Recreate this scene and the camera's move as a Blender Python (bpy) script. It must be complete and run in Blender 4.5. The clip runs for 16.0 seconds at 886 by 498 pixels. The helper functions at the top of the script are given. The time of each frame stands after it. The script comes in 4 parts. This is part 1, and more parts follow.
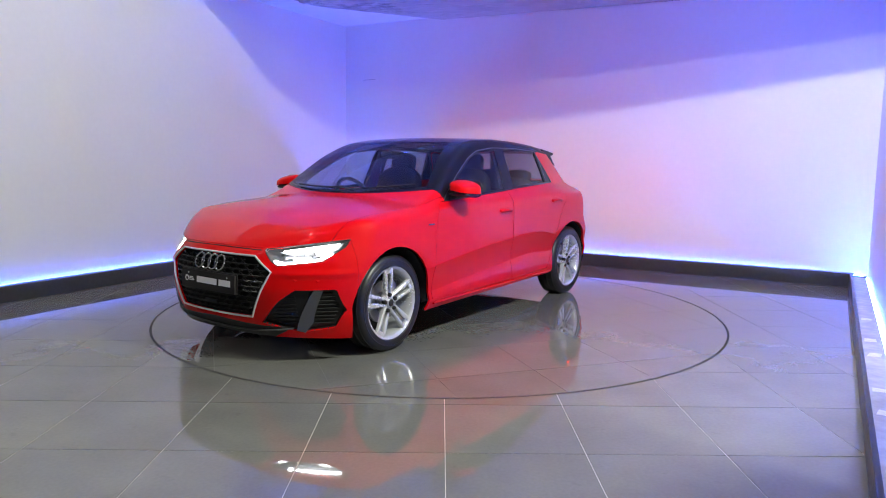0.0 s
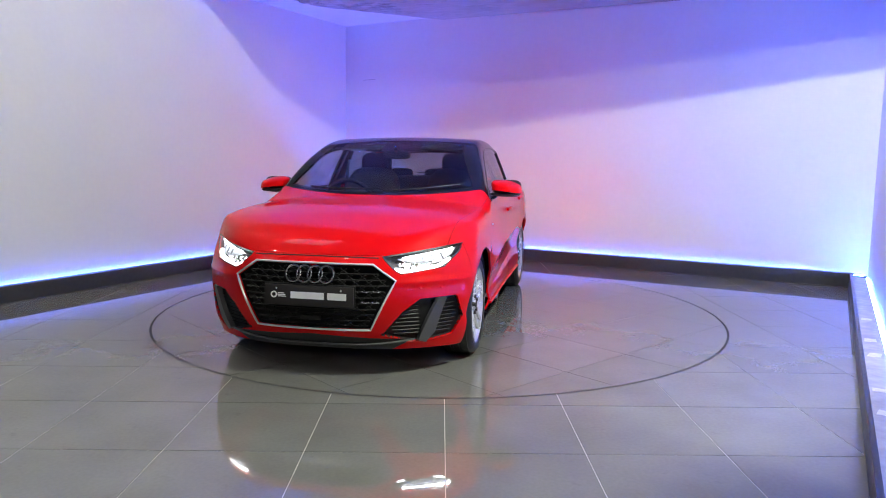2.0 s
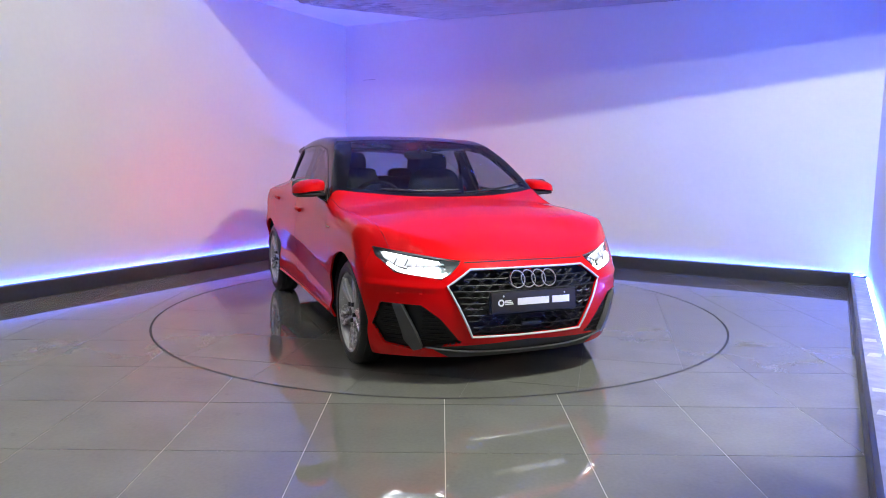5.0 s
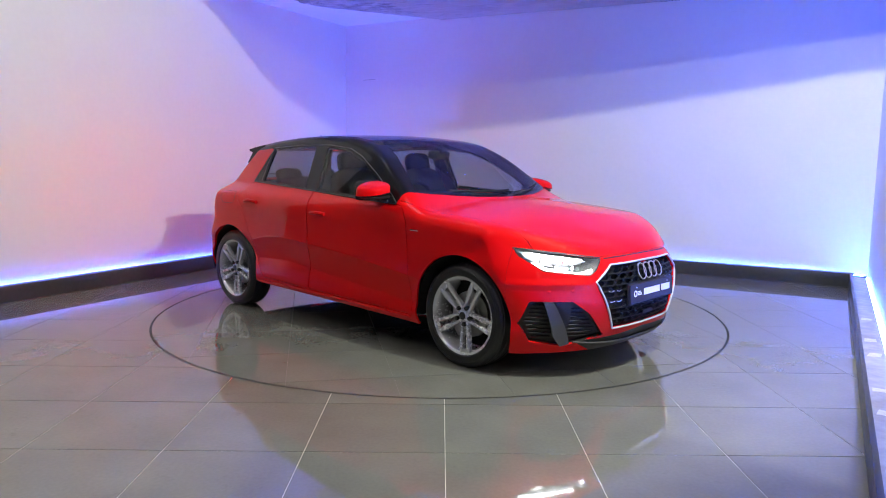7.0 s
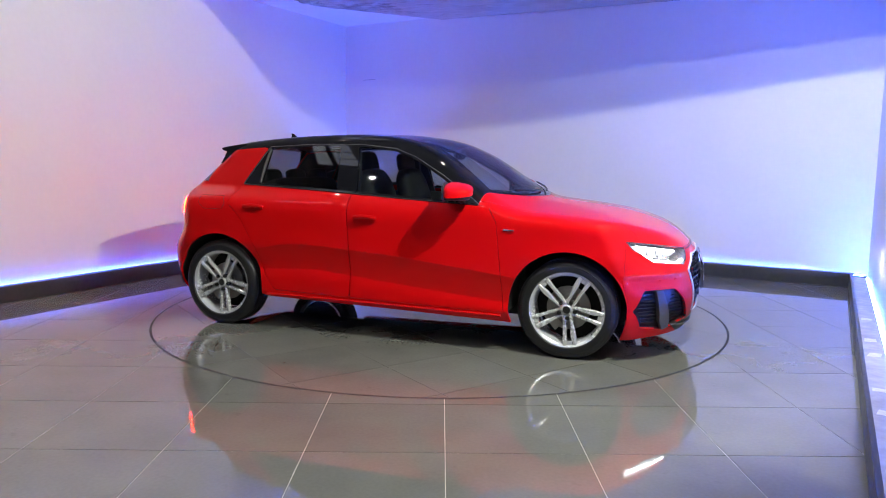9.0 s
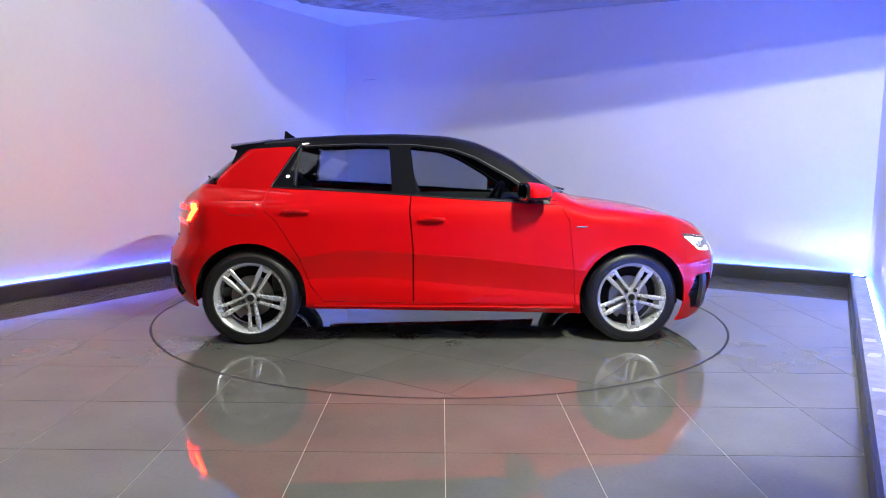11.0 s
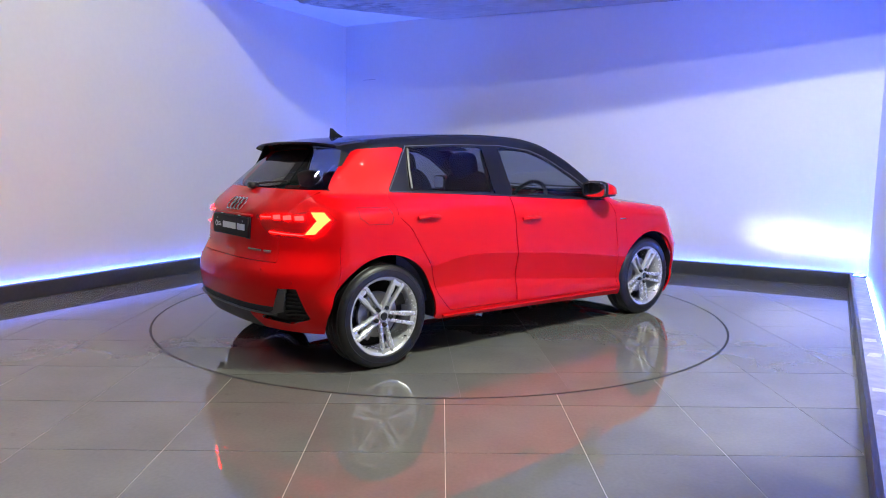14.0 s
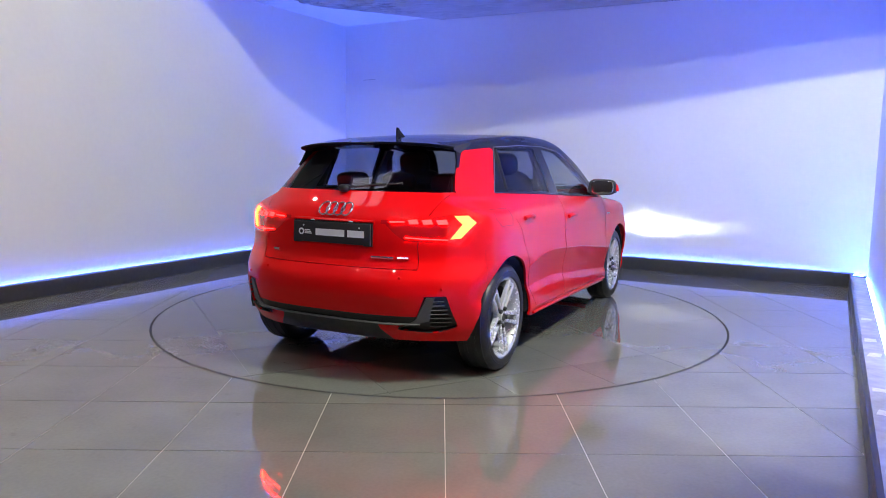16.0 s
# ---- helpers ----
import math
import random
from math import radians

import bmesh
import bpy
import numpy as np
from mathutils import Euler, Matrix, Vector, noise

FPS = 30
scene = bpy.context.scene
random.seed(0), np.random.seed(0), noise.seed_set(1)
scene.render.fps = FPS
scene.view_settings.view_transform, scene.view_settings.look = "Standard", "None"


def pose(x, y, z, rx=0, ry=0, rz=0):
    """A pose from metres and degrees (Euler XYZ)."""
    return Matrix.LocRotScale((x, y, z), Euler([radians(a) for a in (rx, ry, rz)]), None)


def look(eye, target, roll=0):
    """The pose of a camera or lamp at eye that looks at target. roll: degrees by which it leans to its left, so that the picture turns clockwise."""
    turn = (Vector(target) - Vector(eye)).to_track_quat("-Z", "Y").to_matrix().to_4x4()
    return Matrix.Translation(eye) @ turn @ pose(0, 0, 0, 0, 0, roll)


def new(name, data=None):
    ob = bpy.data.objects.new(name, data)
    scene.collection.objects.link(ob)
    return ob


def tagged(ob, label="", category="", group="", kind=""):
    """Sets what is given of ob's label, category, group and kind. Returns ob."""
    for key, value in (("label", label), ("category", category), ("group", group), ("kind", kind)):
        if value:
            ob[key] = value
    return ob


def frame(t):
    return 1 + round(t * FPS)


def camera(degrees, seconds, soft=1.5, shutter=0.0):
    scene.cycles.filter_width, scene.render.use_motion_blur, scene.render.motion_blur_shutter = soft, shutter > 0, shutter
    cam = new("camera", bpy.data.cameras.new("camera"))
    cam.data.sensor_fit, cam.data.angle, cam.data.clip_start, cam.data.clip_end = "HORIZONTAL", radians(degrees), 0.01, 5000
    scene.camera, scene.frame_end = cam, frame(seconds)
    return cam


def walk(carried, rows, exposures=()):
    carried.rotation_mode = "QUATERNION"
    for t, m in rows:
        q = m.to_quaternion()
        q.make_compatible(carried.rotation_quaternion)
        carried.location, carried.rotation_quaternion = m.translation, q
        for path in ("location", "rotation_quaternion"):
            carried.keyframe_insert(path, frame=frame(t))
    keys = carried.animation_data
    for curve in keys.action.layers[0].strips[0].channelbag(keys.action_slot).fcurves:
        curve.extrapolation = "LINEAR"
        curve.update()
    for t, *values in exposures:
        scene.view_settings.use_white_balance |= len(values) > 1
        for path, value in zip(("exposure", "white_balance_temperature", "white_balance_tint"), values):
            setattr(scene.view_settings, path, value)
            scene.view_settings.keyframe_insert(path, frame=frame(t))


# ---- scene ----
# ---- camera ----
EYE = (0.0, -5.7876, 1.232)
cam = camera(64.07, 16.0, soft=1.0)
VIEW = Matrix.Translation(EYE) @ pose(0, 0, 0, 0, 0, -0.197) @ pose(0, 0, 0, 90 - 7.19, 0, 0) @ pose(0, 0, 0, 0, 0, 0.617)
walk(cam, [(0, VIEW), (16, VIEW)], exposures=[(0, 0.0), (16, 0.0)])

# ---- the bay: its own axes, X along the back wall, Y into the corner ----
BAY = pose(0, 0, 0, 0, 0, -29)
LEFT, RIGHT, BACK, FRONT = -3.32, 3.16, 3.19, -9.0
CEIL = 3.06
HALL = 4.6
WEST_END = -1.9

# ---- world: a closed hall, no daylight ----
world = bpy.data.worlds.new("world")
world.use_nodes = True
scene.world = world
world.node_tree.nodes["Background"].inputs[0].default_value = (0.05, 0.06, 0.09, 1)
world.node_tree.nodes["Background"].inputs[1].default_value = 0.3


def flood(x, y, z, tx, ty, tz, watts, colour):
    lamp = bpy.data.lights.new("flood_light", "SPOT")
    lamp.spot_size, lamp.spot_blend, lamp.shadow_soft_size, lamp.energy, lamp.color = radians(160), 0.25, 0.004, watts, colour
    ob = new("flood_light_beam", lamp)
    ob.matrix_world = BAY @ look((x, y, z), (tx, ty, tz))
    return ob


# two small hall lamps just in front of the canopy's rounded point, which cuts their light off the upper walls
WHITE = (0.95, 1.0, 0.86)
FLOODS = [(2.66, -1.72, 3.14, -3.3, 0.9, 1.0), (2.86, -2.10, 3.18, -2.0, 1.4, 0.6)]
flood(*FLOODS[0], 420, WHITE)
flood(*FLOODS[1], 145, WHITE)


# ---- materials ----
def material(name):
    m = bpy.data.materials.new(name)
    m.use_nodes = True
    t = m.node_tree
    return m, t, t.nodes["Principled BSDF"]


def plain(name, colour, rough=0.5, metal=0.0, coat=0.0, grain=0.0, scale=40.0, bump=0.0, spec=0.5, detail=6.0):
    """A surface with grain in its colour and gloss, and a fine relief."""
    m, t, b = material(name)
    n = t.nodes
    b.inputs["Base Color"].default_value = (*colour, 1)
    b.inputs["Roughness"].default_value = rough
    b.inputs["Metallic"].default_value = metal
    b.inputs["Coat Weight"].default_value = coat
    b.inputs["Coat Roughness"].default_value = 0.03
    b.inputs["Specular IOR Level"].default_value = spec
    if grain or bump:
        tc = n.new("ShaderNodeTexCoord")
        no = n.new("ShaderNodeTexNoise")
        no.inputs["Scale"].default_value, no.inputs["Detail"].default_value = scale, detail
        t.links.new(tc.outputs["Object"], no.inputs["Vector"])
        if grain:
            big = n.new("ShaderNodeTexNoise")
            big.inputs["Scale"].default_value = scale / 14
            t.links.new(tc.outputs["Object"], big.inputs["Vector"])
            add = n.new("ShaderNodeMath")
            add.operation = "ADD"
            t.links.new(no.outputs["Fac"], add.inputs[0])
            t.links.new(big.outputs["Fac"], add.inputs[1])
            r = n.new("ShaderNodeMapRange")
            r.inputs[1].default_value, r.inputs[2].default_value = 0.6, 1.4
            r.inputs[3].default_value, r.inputs[4].default_value = 1 - grain, 1 + grain
            t.links.new(add.outputs[0], r.inputs[0])
            mul = n.new("ShaderNodeVectorMath")
            mul.operation = "SCALE"
            mul.inputs[0].default_value = colour
            t.links.new(r.outputs[0], mul.inputs["Scale"])
            t.links.new(mul.outputs[0], b.inputs["Base Color"])
            rr = n.new("ShaderNodeMath")
            rr.operation = "MULTIPLY"
            rr.inputs[1].default_value = rough
            t.links.new(r.outputs[0], rr.inputs[0])
            t.links.new(rr.outputs[0], b.inputs["Roughness"])
        if bump:
            bu = n.new("ShaderNodeBump")
            bu.inputs["Strength"].default_value, bu.inputs["Distance"].default_value = 0.4, bump
            t.links.new(no.outputs["Fac"], bu.inputs["Height"])
            t.links.new(bu.outputs["Normal"], b.inputs["Normal"])
    return m


def glowing(name, colour, strength, base=(0.8, 0.8, 0.8)):
    m, t, b = material(name)
    b.inputs["Base Color"].default_value = (*base, 1)
    b.inputs["Emission Color"].default_value = (*colour, 1)
    b.inputs["Emission Strength"].default_value = strength
    return m


def pane(name, tint, gloss=1.0):
    """Thin clear or tinted glass: a mirror on what it lets through."""
    m = bpy.data.materials.new(name)
    m.use_nodes = True
    t = m.node_tree
    n = t.nodes
    n.remove(n["Principled BSDF"])
    tr, gl, mix, lw = n.new("ShaderNodeBsdfTransparent"), n.new("ShaderNodeBsdfGlossy"), n.new("ShaderNodeMixShader"), n.new("ShaderNodeLayerWeight")
    tr.inputs[0].default_value = (*tint, 1)
    gl.inputs["Roughness"].default_value = 0.02
    gl.inputs["Color"].default_value = (gloss, gloss, gloss, 1)
    po, ra = n.new("ShaderNodeMath"), n.new("ShaderNodeMapRange")
    po.operation = "POWER"
    po.inputs[1].default_value = 4.5
    ra.inputs[3].default_value, ra.inputs[4].default_value = 0.05, 0.95
    t.links.new(lw.outputs["Facing"], po.inputs[0])
    t.links.new(po.outputs[0], ra.inputs[0])
    t.links.new(ra.outputs[0], mix.inputs[0])
    t.links.new(tr.outputs[0], mix.inputs[1])
    t.links.new(gl.outputs[0], mix.inputs[2])
    t.links.new(mix.outputs[0], n["Material Output"].inputs[0])
    return m


def tile_material(name, colour):
    """Polished grey porcelain: a cloudy body, faint scuffs, a slightly uneven gloss."""
    m, t, b = material(name)
    n = t.nodes
    tc, info = n.new("ShaderNodeTexCoord"), n.new("ShaderNodeObjectInfo")
    geo = n.new("ShaderNodeNewGeometry")
    cloud, fine, scuff = (n.new("ShaderNodeTexNoise") for _ in range(3))
    cloud.inputs["Scale"].default_value, fine.inputs["Scale"].default_value, scuff.inputs["Scale"].default_value = 2.3, 60, 7
    cloud.inputs["Detail"].default_value, fine.inputs["Detail"].default_value, scuff.inputs["Detail"].default_value = 5, 4, 9
    scuff.inputs["Roughness"].default_value = 0.72
    for x in (cloud, fine, scuff):
        t.links.new(geo.outputs["Position"] if x is not fine else tc.outputs["Object"], x.inputs["Vector"])

    def ramp(src, lo, hi, a, bb):
        r = n.new("ShaderNodeMapRange")
        r.inputs[1].default_value, r.inputs[2].default_value, r.inputs[3].default_value, r.inputs[4].default_value = lo, hi, a, bb
        t.links.new(src, r.inputs[0])
        return r.outputs[0]

    def times(a, bb):
        q = n.new("ShaderNodeMath")
        q.operation = "MULTIPLY"
        t.links.new(a, q.inputs[0])
        t.links.new(bb, q.inputs[1])
        return q.outputs[0]

    k = times(ramp(cloud.outputs["Fac"], .3, .7, .90, 1.10), ramp(fine.outputs["Fac"], .3, .7, .95, 1.05))
    k = times(k, ramp(info.outputs["Random"], 0, 1, .93, 1.07))
    k = times(k, ramp(scuff.outputs["Fac"], .60, .72, 1.0, .82))
    mul = n.new("ShaderNodeVectorMath")
    mul.operation = "SCALE"
    mul.inputs[0].default_value = colour
    t.links.new(k, mul.inputs["Scale"])
    t.links.new(mul.outputs[0], b.inputs["Base Color"])
    t.links.new(ramp(scuff.outputs["Fac"], .45, .75, .022, .12), b.inputs["Roughness"])
    b.inputs["Specular IOR Level"].default_value = 0.88
    bu = n.new("ShaderNodeBump")
    bu.inputs["Strength"].default_value, bu.inputs["Distance"].default_value = 0.10, 0.0015
    t.links.new(cloud.outputs["Fac"], bu.inputs["Height"])
    t.links.new(bu.outputs["Normal"], b.inputs["Normal"])
    return m


def paint_material(name, colour):
    """Car paint: a solid coat with a little flake and orange peel under clear lacquer."""
    m, t, b = material(name)
    n = t.nodes
    b.inputs["Base Color"].default_value = (*colour, 1)
    b.inputs["Roughness"].default_value = 0.45
    b.inputs["Specular IOR Level"].default_value = 0.05
    b.inputs["Coat Weight"].default_value = 0.78
    b.inputs["Coat IOR"].default_value = 1.40
    b.inputs["Coat Roughness"].default_value = 0.008
    tc, no = n.new("ShaderNodeTexCoord"), n.new("ShaderNodeTexNoise")
    no.inputs["Scale"].default_value, no.inputs["Detail"].default_value = 260, 2
    t.links.new(tc.outputs["Object"], no.inputs["Vector"])
    bu = n.new("ShaderNodeBump")
    bu.inputs["Strength"].default_value, bu.inputs["Distance"].default_value = 0.012, 0.0006
    t.links.new(no.outputs["Fac"], bu.inputs["Height"])
    t.links.new(bu.outputs["Normal"], b.inputs["Coat Normal"])
    return m


WALL = plain("wall_paint", (0.80, 0.80, 0.80), 0.45, grain=0.025, scale=22, bump=0.0006)
CEILING = plain("ceiling_paint", (0.78, 0.78, 0.79), 0.55, grain=0.03, scale=12, bump=0.0008)
PLINTH = plain("dark_board", (0.045, 0.047, 0.055), 0.38, grain=0.22, scale=30, bump=0.0005)
HALLWALL = plain("unseen_hall_dark", (0.10, 0.10, 0.10), 0.7, grain=0.06, scale=9)
TILE = tile_material("grey_porcelain", (0.155, 0.153, 0.142))
GROUT = plain("pale_grout", (0.42, 0.40, 0.36), 0.8, grain=0.25, scale=60)
DISCGROUT = plain("worn_grout", (0.10, 0.095, 0.09), 0.8, grain=0.3, scale=60)
GAP = plain("ring_gap", (0.012, 0.012, 0.013), 0.6, grain=0.2)
LED = glowing("blue_led", (0.040, 0.128, 1.0), 760.0)
FILM = plain("silver_film", (0.62, 0.62, 0.64), 0.16, metal=0.9, grain=0.10, scale=16)
FIXTURE = plain("lamp_housing", (0.35, 0.35, 0.36), 0.4, metal=0.6, grain=0.1)
RED = paint_material("red_paint", (0.68, 0.002, 0.0035))
BLACK = paint_material("black_paint", (0.006, 0.006, 0.008))
TRIM = plain("black_plastic", (0.009, 0.009, 0.010), 0.45, grain=0.15, scale=160, bump=0.0004)
GREYTRIM = plain("grey_blade", (0.10, 0.10, 0.105), 0.38, metal=0.3, grain=0.08, scale=90)
DARK = plain("dark_inner", (0.006, 0.006, 0.006), 0.8, grain=0.2)
RUBBER = plain("tyre_rubber", (0.011, 0.011, 0.012), 0.42, grain=0.18, scale=70, bump=0.0005)
ALLOY = plain("silver_alloy", (0.68, 0.69, 0.71), 0.27, metal=0.45, coat=0.4, grain=0.04, scale=50)
CHROME = plain("chrome", (0.80, 0.80, 0.82), 0.10, metal=1.0, grain=0.03, scale=30)
SATIN = plain("satin_silver", (0.80, 0.80, 0.81), 0.26, metal=0.35, grain=0.04)
STEEL = plain("brake_steel", (0.35, 0.34, 0.33), 0.35, metal=1.0, grain=0.15, scale=80)
SCREEN = pane("windscreen_glass", (0.58, 0.62, 0.65), 0.72)
TINT = pane("tinted_glass", (0.56, 0.60, 0.63), 0.72)
REARTINT = pane("rear_glass", (0.46, 0.49, 0.53), 0.72)
CLEAR = pane("lamp_glass", (0.92, 0.93, 0.94))
REDLENS = plain("red_lens", (0.42, 0.004, 0.006), 0.08, coat=1.0, grain=0.05)
CLOTH = plain("black_upholstery", (0.020, 0.020, 0.022), 0.75, grain=0.25, scale=120, bump=0.0008)
DASH = plain("dashboard_plastic", (0.022, 0.022, 0.024), 0.6, grain=0.15, scale=140)
PLATE = plain("plate_black", (0.030, 0.027, 0.028), 0.6, grain=0.08, spec=0.2)
PRINT = plain("plate_print", (0.80, 0.80, 0.80), 0.4, grain=0.04)
BEAM = glowing("headlamp_projector", (0.95, 0.98, 1.0), 38000.0)
DRL = glowing("daytime_light", (0.95, 0.98, 1.0), 40.0)
TAILGLOW = glowing("tail_light_glow", (1.0, 0.0018, 0.0018), 80.0, (0.6, 0.02, 0.02))
TAILHOT = glowing("brake_light_glow", (1.0, 0.0055, 0.0012), 180.0, (0.6, 0.1, 0.02))
COVER = plain("pale_cover_film", (0.45, 0.45, 0.48), 0.22, grain=0.25, scale=14, bump=0.002)
DRLSOFT = glowing("led_reflector", (0.95, 0.98, 1.0), 0.30, (0.22, 0.23, 0.24))
BOWL = plain("lamp_bowl_grey", (0.16, 0.165, 0.17), 0.25, metal=0.3, grain=0.1)
GRILLE_BLACK = plain("grille_black", (0.005, 0.005, 0.0055), 0.5, grain=0.15, spec=0.3)
SPOT = glowing("spot_lamp_glow", (1.0, 0.97, 0.86), 860.0)
DAYPANE = glowing("daylight_pane", (0.92, 0.96, 1.0), 2.2)
MIRROR = plain("mirror_glass", (0.85, 0.86, 0.88), 0.02, metal=1.0)
REFLECTOR = plain("lamp_reflector", (0.55, 0.56, 0.58), 0.14, metal=1.0, grain=0.05)


# ---- mesh helpers ----
def empty(name, m=None, parent=None):
    ob = new(name)
    if parent:
        ob.parent = parent
    if m is not None:
        ob.matrix_basis = m
    return ob


def part(name, bm, mat, parent=None, label="", smooth=True, m=None):
    """Links a bmesh as one mesh object under a thing or a part."""
    me = bpy.data.meshes.new(name)
    bmesh.ops.recalc_face_normals(bm, faces=bm.faces[:])
    bm.to_mesh(me)
    bm.free()
    if smooth:
        me.polygons.foreach_set("use_smooth", [True] * len(me.polygons))
        me.set_sharp_from_angle(angle=radians(35))
    for one in mat if isinstance(mat, (list, tuple)) else (mat,):
        me.materials.append(one)
    ob = new(name, me)
    if parent:
        ob.parent = parent
    if m is not None:
        ob.matrix_basis = m
    return tagged(ob, label)


def box(x0, x1, y0, y1, z0, z1, bevel=0.0, bm=None, m=None):
    bm = bm or bmesh.new()
    vs = [bm.verts.new((x, y, z)) for x in (x0, x1) for y in (y0, y1) for z in (z0, z1)]
    fs = [bm.faces.new([vs[i] for i in q]) for q in ((0, 1, 3, 2), (4, 6, 7, 5), (0, 4, 5, 1), (2, 3, 7, 6), (0, 2, 6, 4), (1, 5, 7, 3))]
    if bevel:
        es = list({e for f in fs for e in f.edges})
        out = bmesh.ops.bevel(bm, geom=es, offset=bevel, segments=2, profile=0.6, affect="EDGES")
        vs = list({v for f in out["faces"] for v in f.verts} | {v for v in vs if v.is_valid})
    if m is not None:
        bmesh.ops.transform(bm, matrix=m, verts=[v for v in vs if v.is_valid])
    return bm


def prism(pts, depth, bm=None, m=None, bevel=0.0):
    """A flat outline in x, y, given depth along z."""
    own = bmesh.new()
    lo = [own.verts.new((x, y, 0)) for x, y in pts]
    hi = [own.verts.new((x, y, depth)) for x, y in pts]
    own.faces.new(lo[::-1])
    own.faces.new(hi)
    for i in range(len(pts)):
        j = (i + 1) % len(pts)
        own.faces.new((lo[i], lo[j], hi[j], hi[i]))
    if bevel:
        bmesh.ops.bevel(own, geom=own.edges[:], offset=bevel, segments=2, profile=0.6, affect="EDGES")
    return merge(own, bm, m)


def merge(own, bm=None, m=None):
    if m is not None:
        bmesh.ops.transform(own, matrix=m, verts=own.verts[:])
    if bm is None:
        return own
    me = bpy.data.meshes.new("tmp")
    own.to_mesh(me)
    own.free()
    bm.from_mesh(me)
    bpy.data.meshes.remove(me)
    return bm


def tube(path, r, n=8, closed=False, bm=None, flat=1.0):
    """A round bar along a path."""
    own = bmesh.new()
    path = [Vector(q) for q in path]
    rings, up = [], Vector((0, 0, 1))
    for i, q in enumerate(path):
        a = path[i - 1] if i or closed else q
        b = path[(i + 1) % len(path)] if i + 1 < len(path) or closed else q
        d = (b - a).normalized()
        s = d.cross(up)
        s = s.normalized() if s.length > 1e-4 else Vector((0, 1, 0))
        u = s.cross(d).normalized()
        rings.append([own.verts.new(q + r * (math.cos(k * math.tau / n) * s + flat * math.sin(k * math.tau / n) * u)) for k in range(n)])
    for i in range(len(rings) - (0 if closed else 1)):
        A, B = rings[i], rings[(i + 1) % len(rings)]
        for k in range(n):
            own.faces.new((A[k], A[(k + 1) % n], B[(k + 1) % n], B[k]))
    if not closed:
        own.faces.new(rings[0][::-1])
        own.faces.new(rings[-1])
    return merge(own, bm)


def turned(profile, n=48, bm=None, m=None, closed=False):
    """A profile of radius and height turned about the local z axis."""
    own = bmesh.new()
    rings = []
    for r, h in profile:
        rings.append([own.verts.new((r * math.cos(k * math.tau / n), r * math.sin(k * math.tau / n), h)) for k in range(n)])
    last = len(rings) if closed else len(rings) - 1
    for i in range(last):
        A, B = rings[i], rings[(i + 1) % len(rings)]
        for k in range(n):
            own.faces.new((A[k], A[(k + 1) % n], B[(k + 1) % n], B[k]))
    bmesh.ops.remove_doubles(own, verts=own.verts[:], dist=1e-6)
    return merge(own, bm, m)


def blob(m, bm=None, power=0.6, n=14):
    """A rounded cushion shape, from a superellipsoid."""
    own = bmesh.new()
    rows = []
    f = lambda v: math.copysign(abs(v) ** power, v)
    for i in range(n + 1):
        la = -math.pi / 2 + math.pi * i / n
        rows.append([own.verts.new((f(math.cos(la)) * f(math.cos(k * math.tau / (2 * n))), f(math.cos(la)) * f(math.sin(k * math.tau / (2 * n))), f(math.sin(la)))) for k in range(2 * n)])
    for i in range(n):
        for k in range(2 * n):
            own.faces.new((rows[i][k], rows[i][(k + 1) % (2 * n)], rows[i + 1][(k + 1) % (2 * n)], rows[i + 1][k]))
    bmesh.ops.remove_doubles(own, verts=own.verts[:], dist=1e-5)
    return merge(own, bm, m)


def polygon_distance(px, py, pts):
    """Signed distance to an outline, below zero inside."""
    pts = np.array(pts, float).reshape(-1, 2)
    d, inside = np.full(px.shape, 1e9), np.zeros(px.shape, bool)
    for (ax, ay), (bx, by) in zip(pts, np.roll(pts, -1, 0)):
        ex, ey = bx - ax, by - ay
        k = np.clip(((px - ax) * ex + (py - ay) * ey) / (ex * ex + ey * ey), 0, 1)
        d = np.minimum(d, np.hypot(px - ax - k * ex, py - ay - k * ey))
        if by != ay:
            inside ^= ((ay > py) != (by > py)) & (px < ex * (py - ay) / ey + ax)
    return np.where(inside, -d, d)


def cut(bm, fn):
    """Splits a bmesh's faces cleanly along the zero line of fn(x, y, z)."""
    bm.verts.ensure_lookup_table()
    bm.verts.index_update()
    co = np.array([v.co[:] for v in bm.verts])
    val = fn(*co.T)
    val = np.where(np.abs(val) < 2e-4, 2e-4, val)
    pick = [e for e in bm.edges if (val[e.verts[0].index] < 0) != (val[e.verts[1].index] < 0)]
    value = val.tolist()
    on, faces = set(), set()
    jobs = [(e, e.verts[0], value[e.verts[0].index], value[e.verts[1].index]) for e in pick]
    for e, v, a, b in jobs:
        faces.update(e.link_faces)
        _, w = bmesh.utils.edge_split(e, v, a / (a - b))
        on.add(w)
    for f in faces:
        hit = [v for v in f.verts if v in on]
        if len(hit) == 2:
            bmesh.utils.face_split(f, hit[0], hit[1])
        elif len(hit) == 4:
            g, _ = bmesh.utils.face_split(f, hit[0], hit[1])
            for h in (f, g):
                two = [v for v in h.verts if v in hit[2:]]
                if len(two) == 2 and not any(set(e.verts) == set(two) for e in h.edges):
                    bmesh.utils.face_split(h, two[0], two[1])
                    break




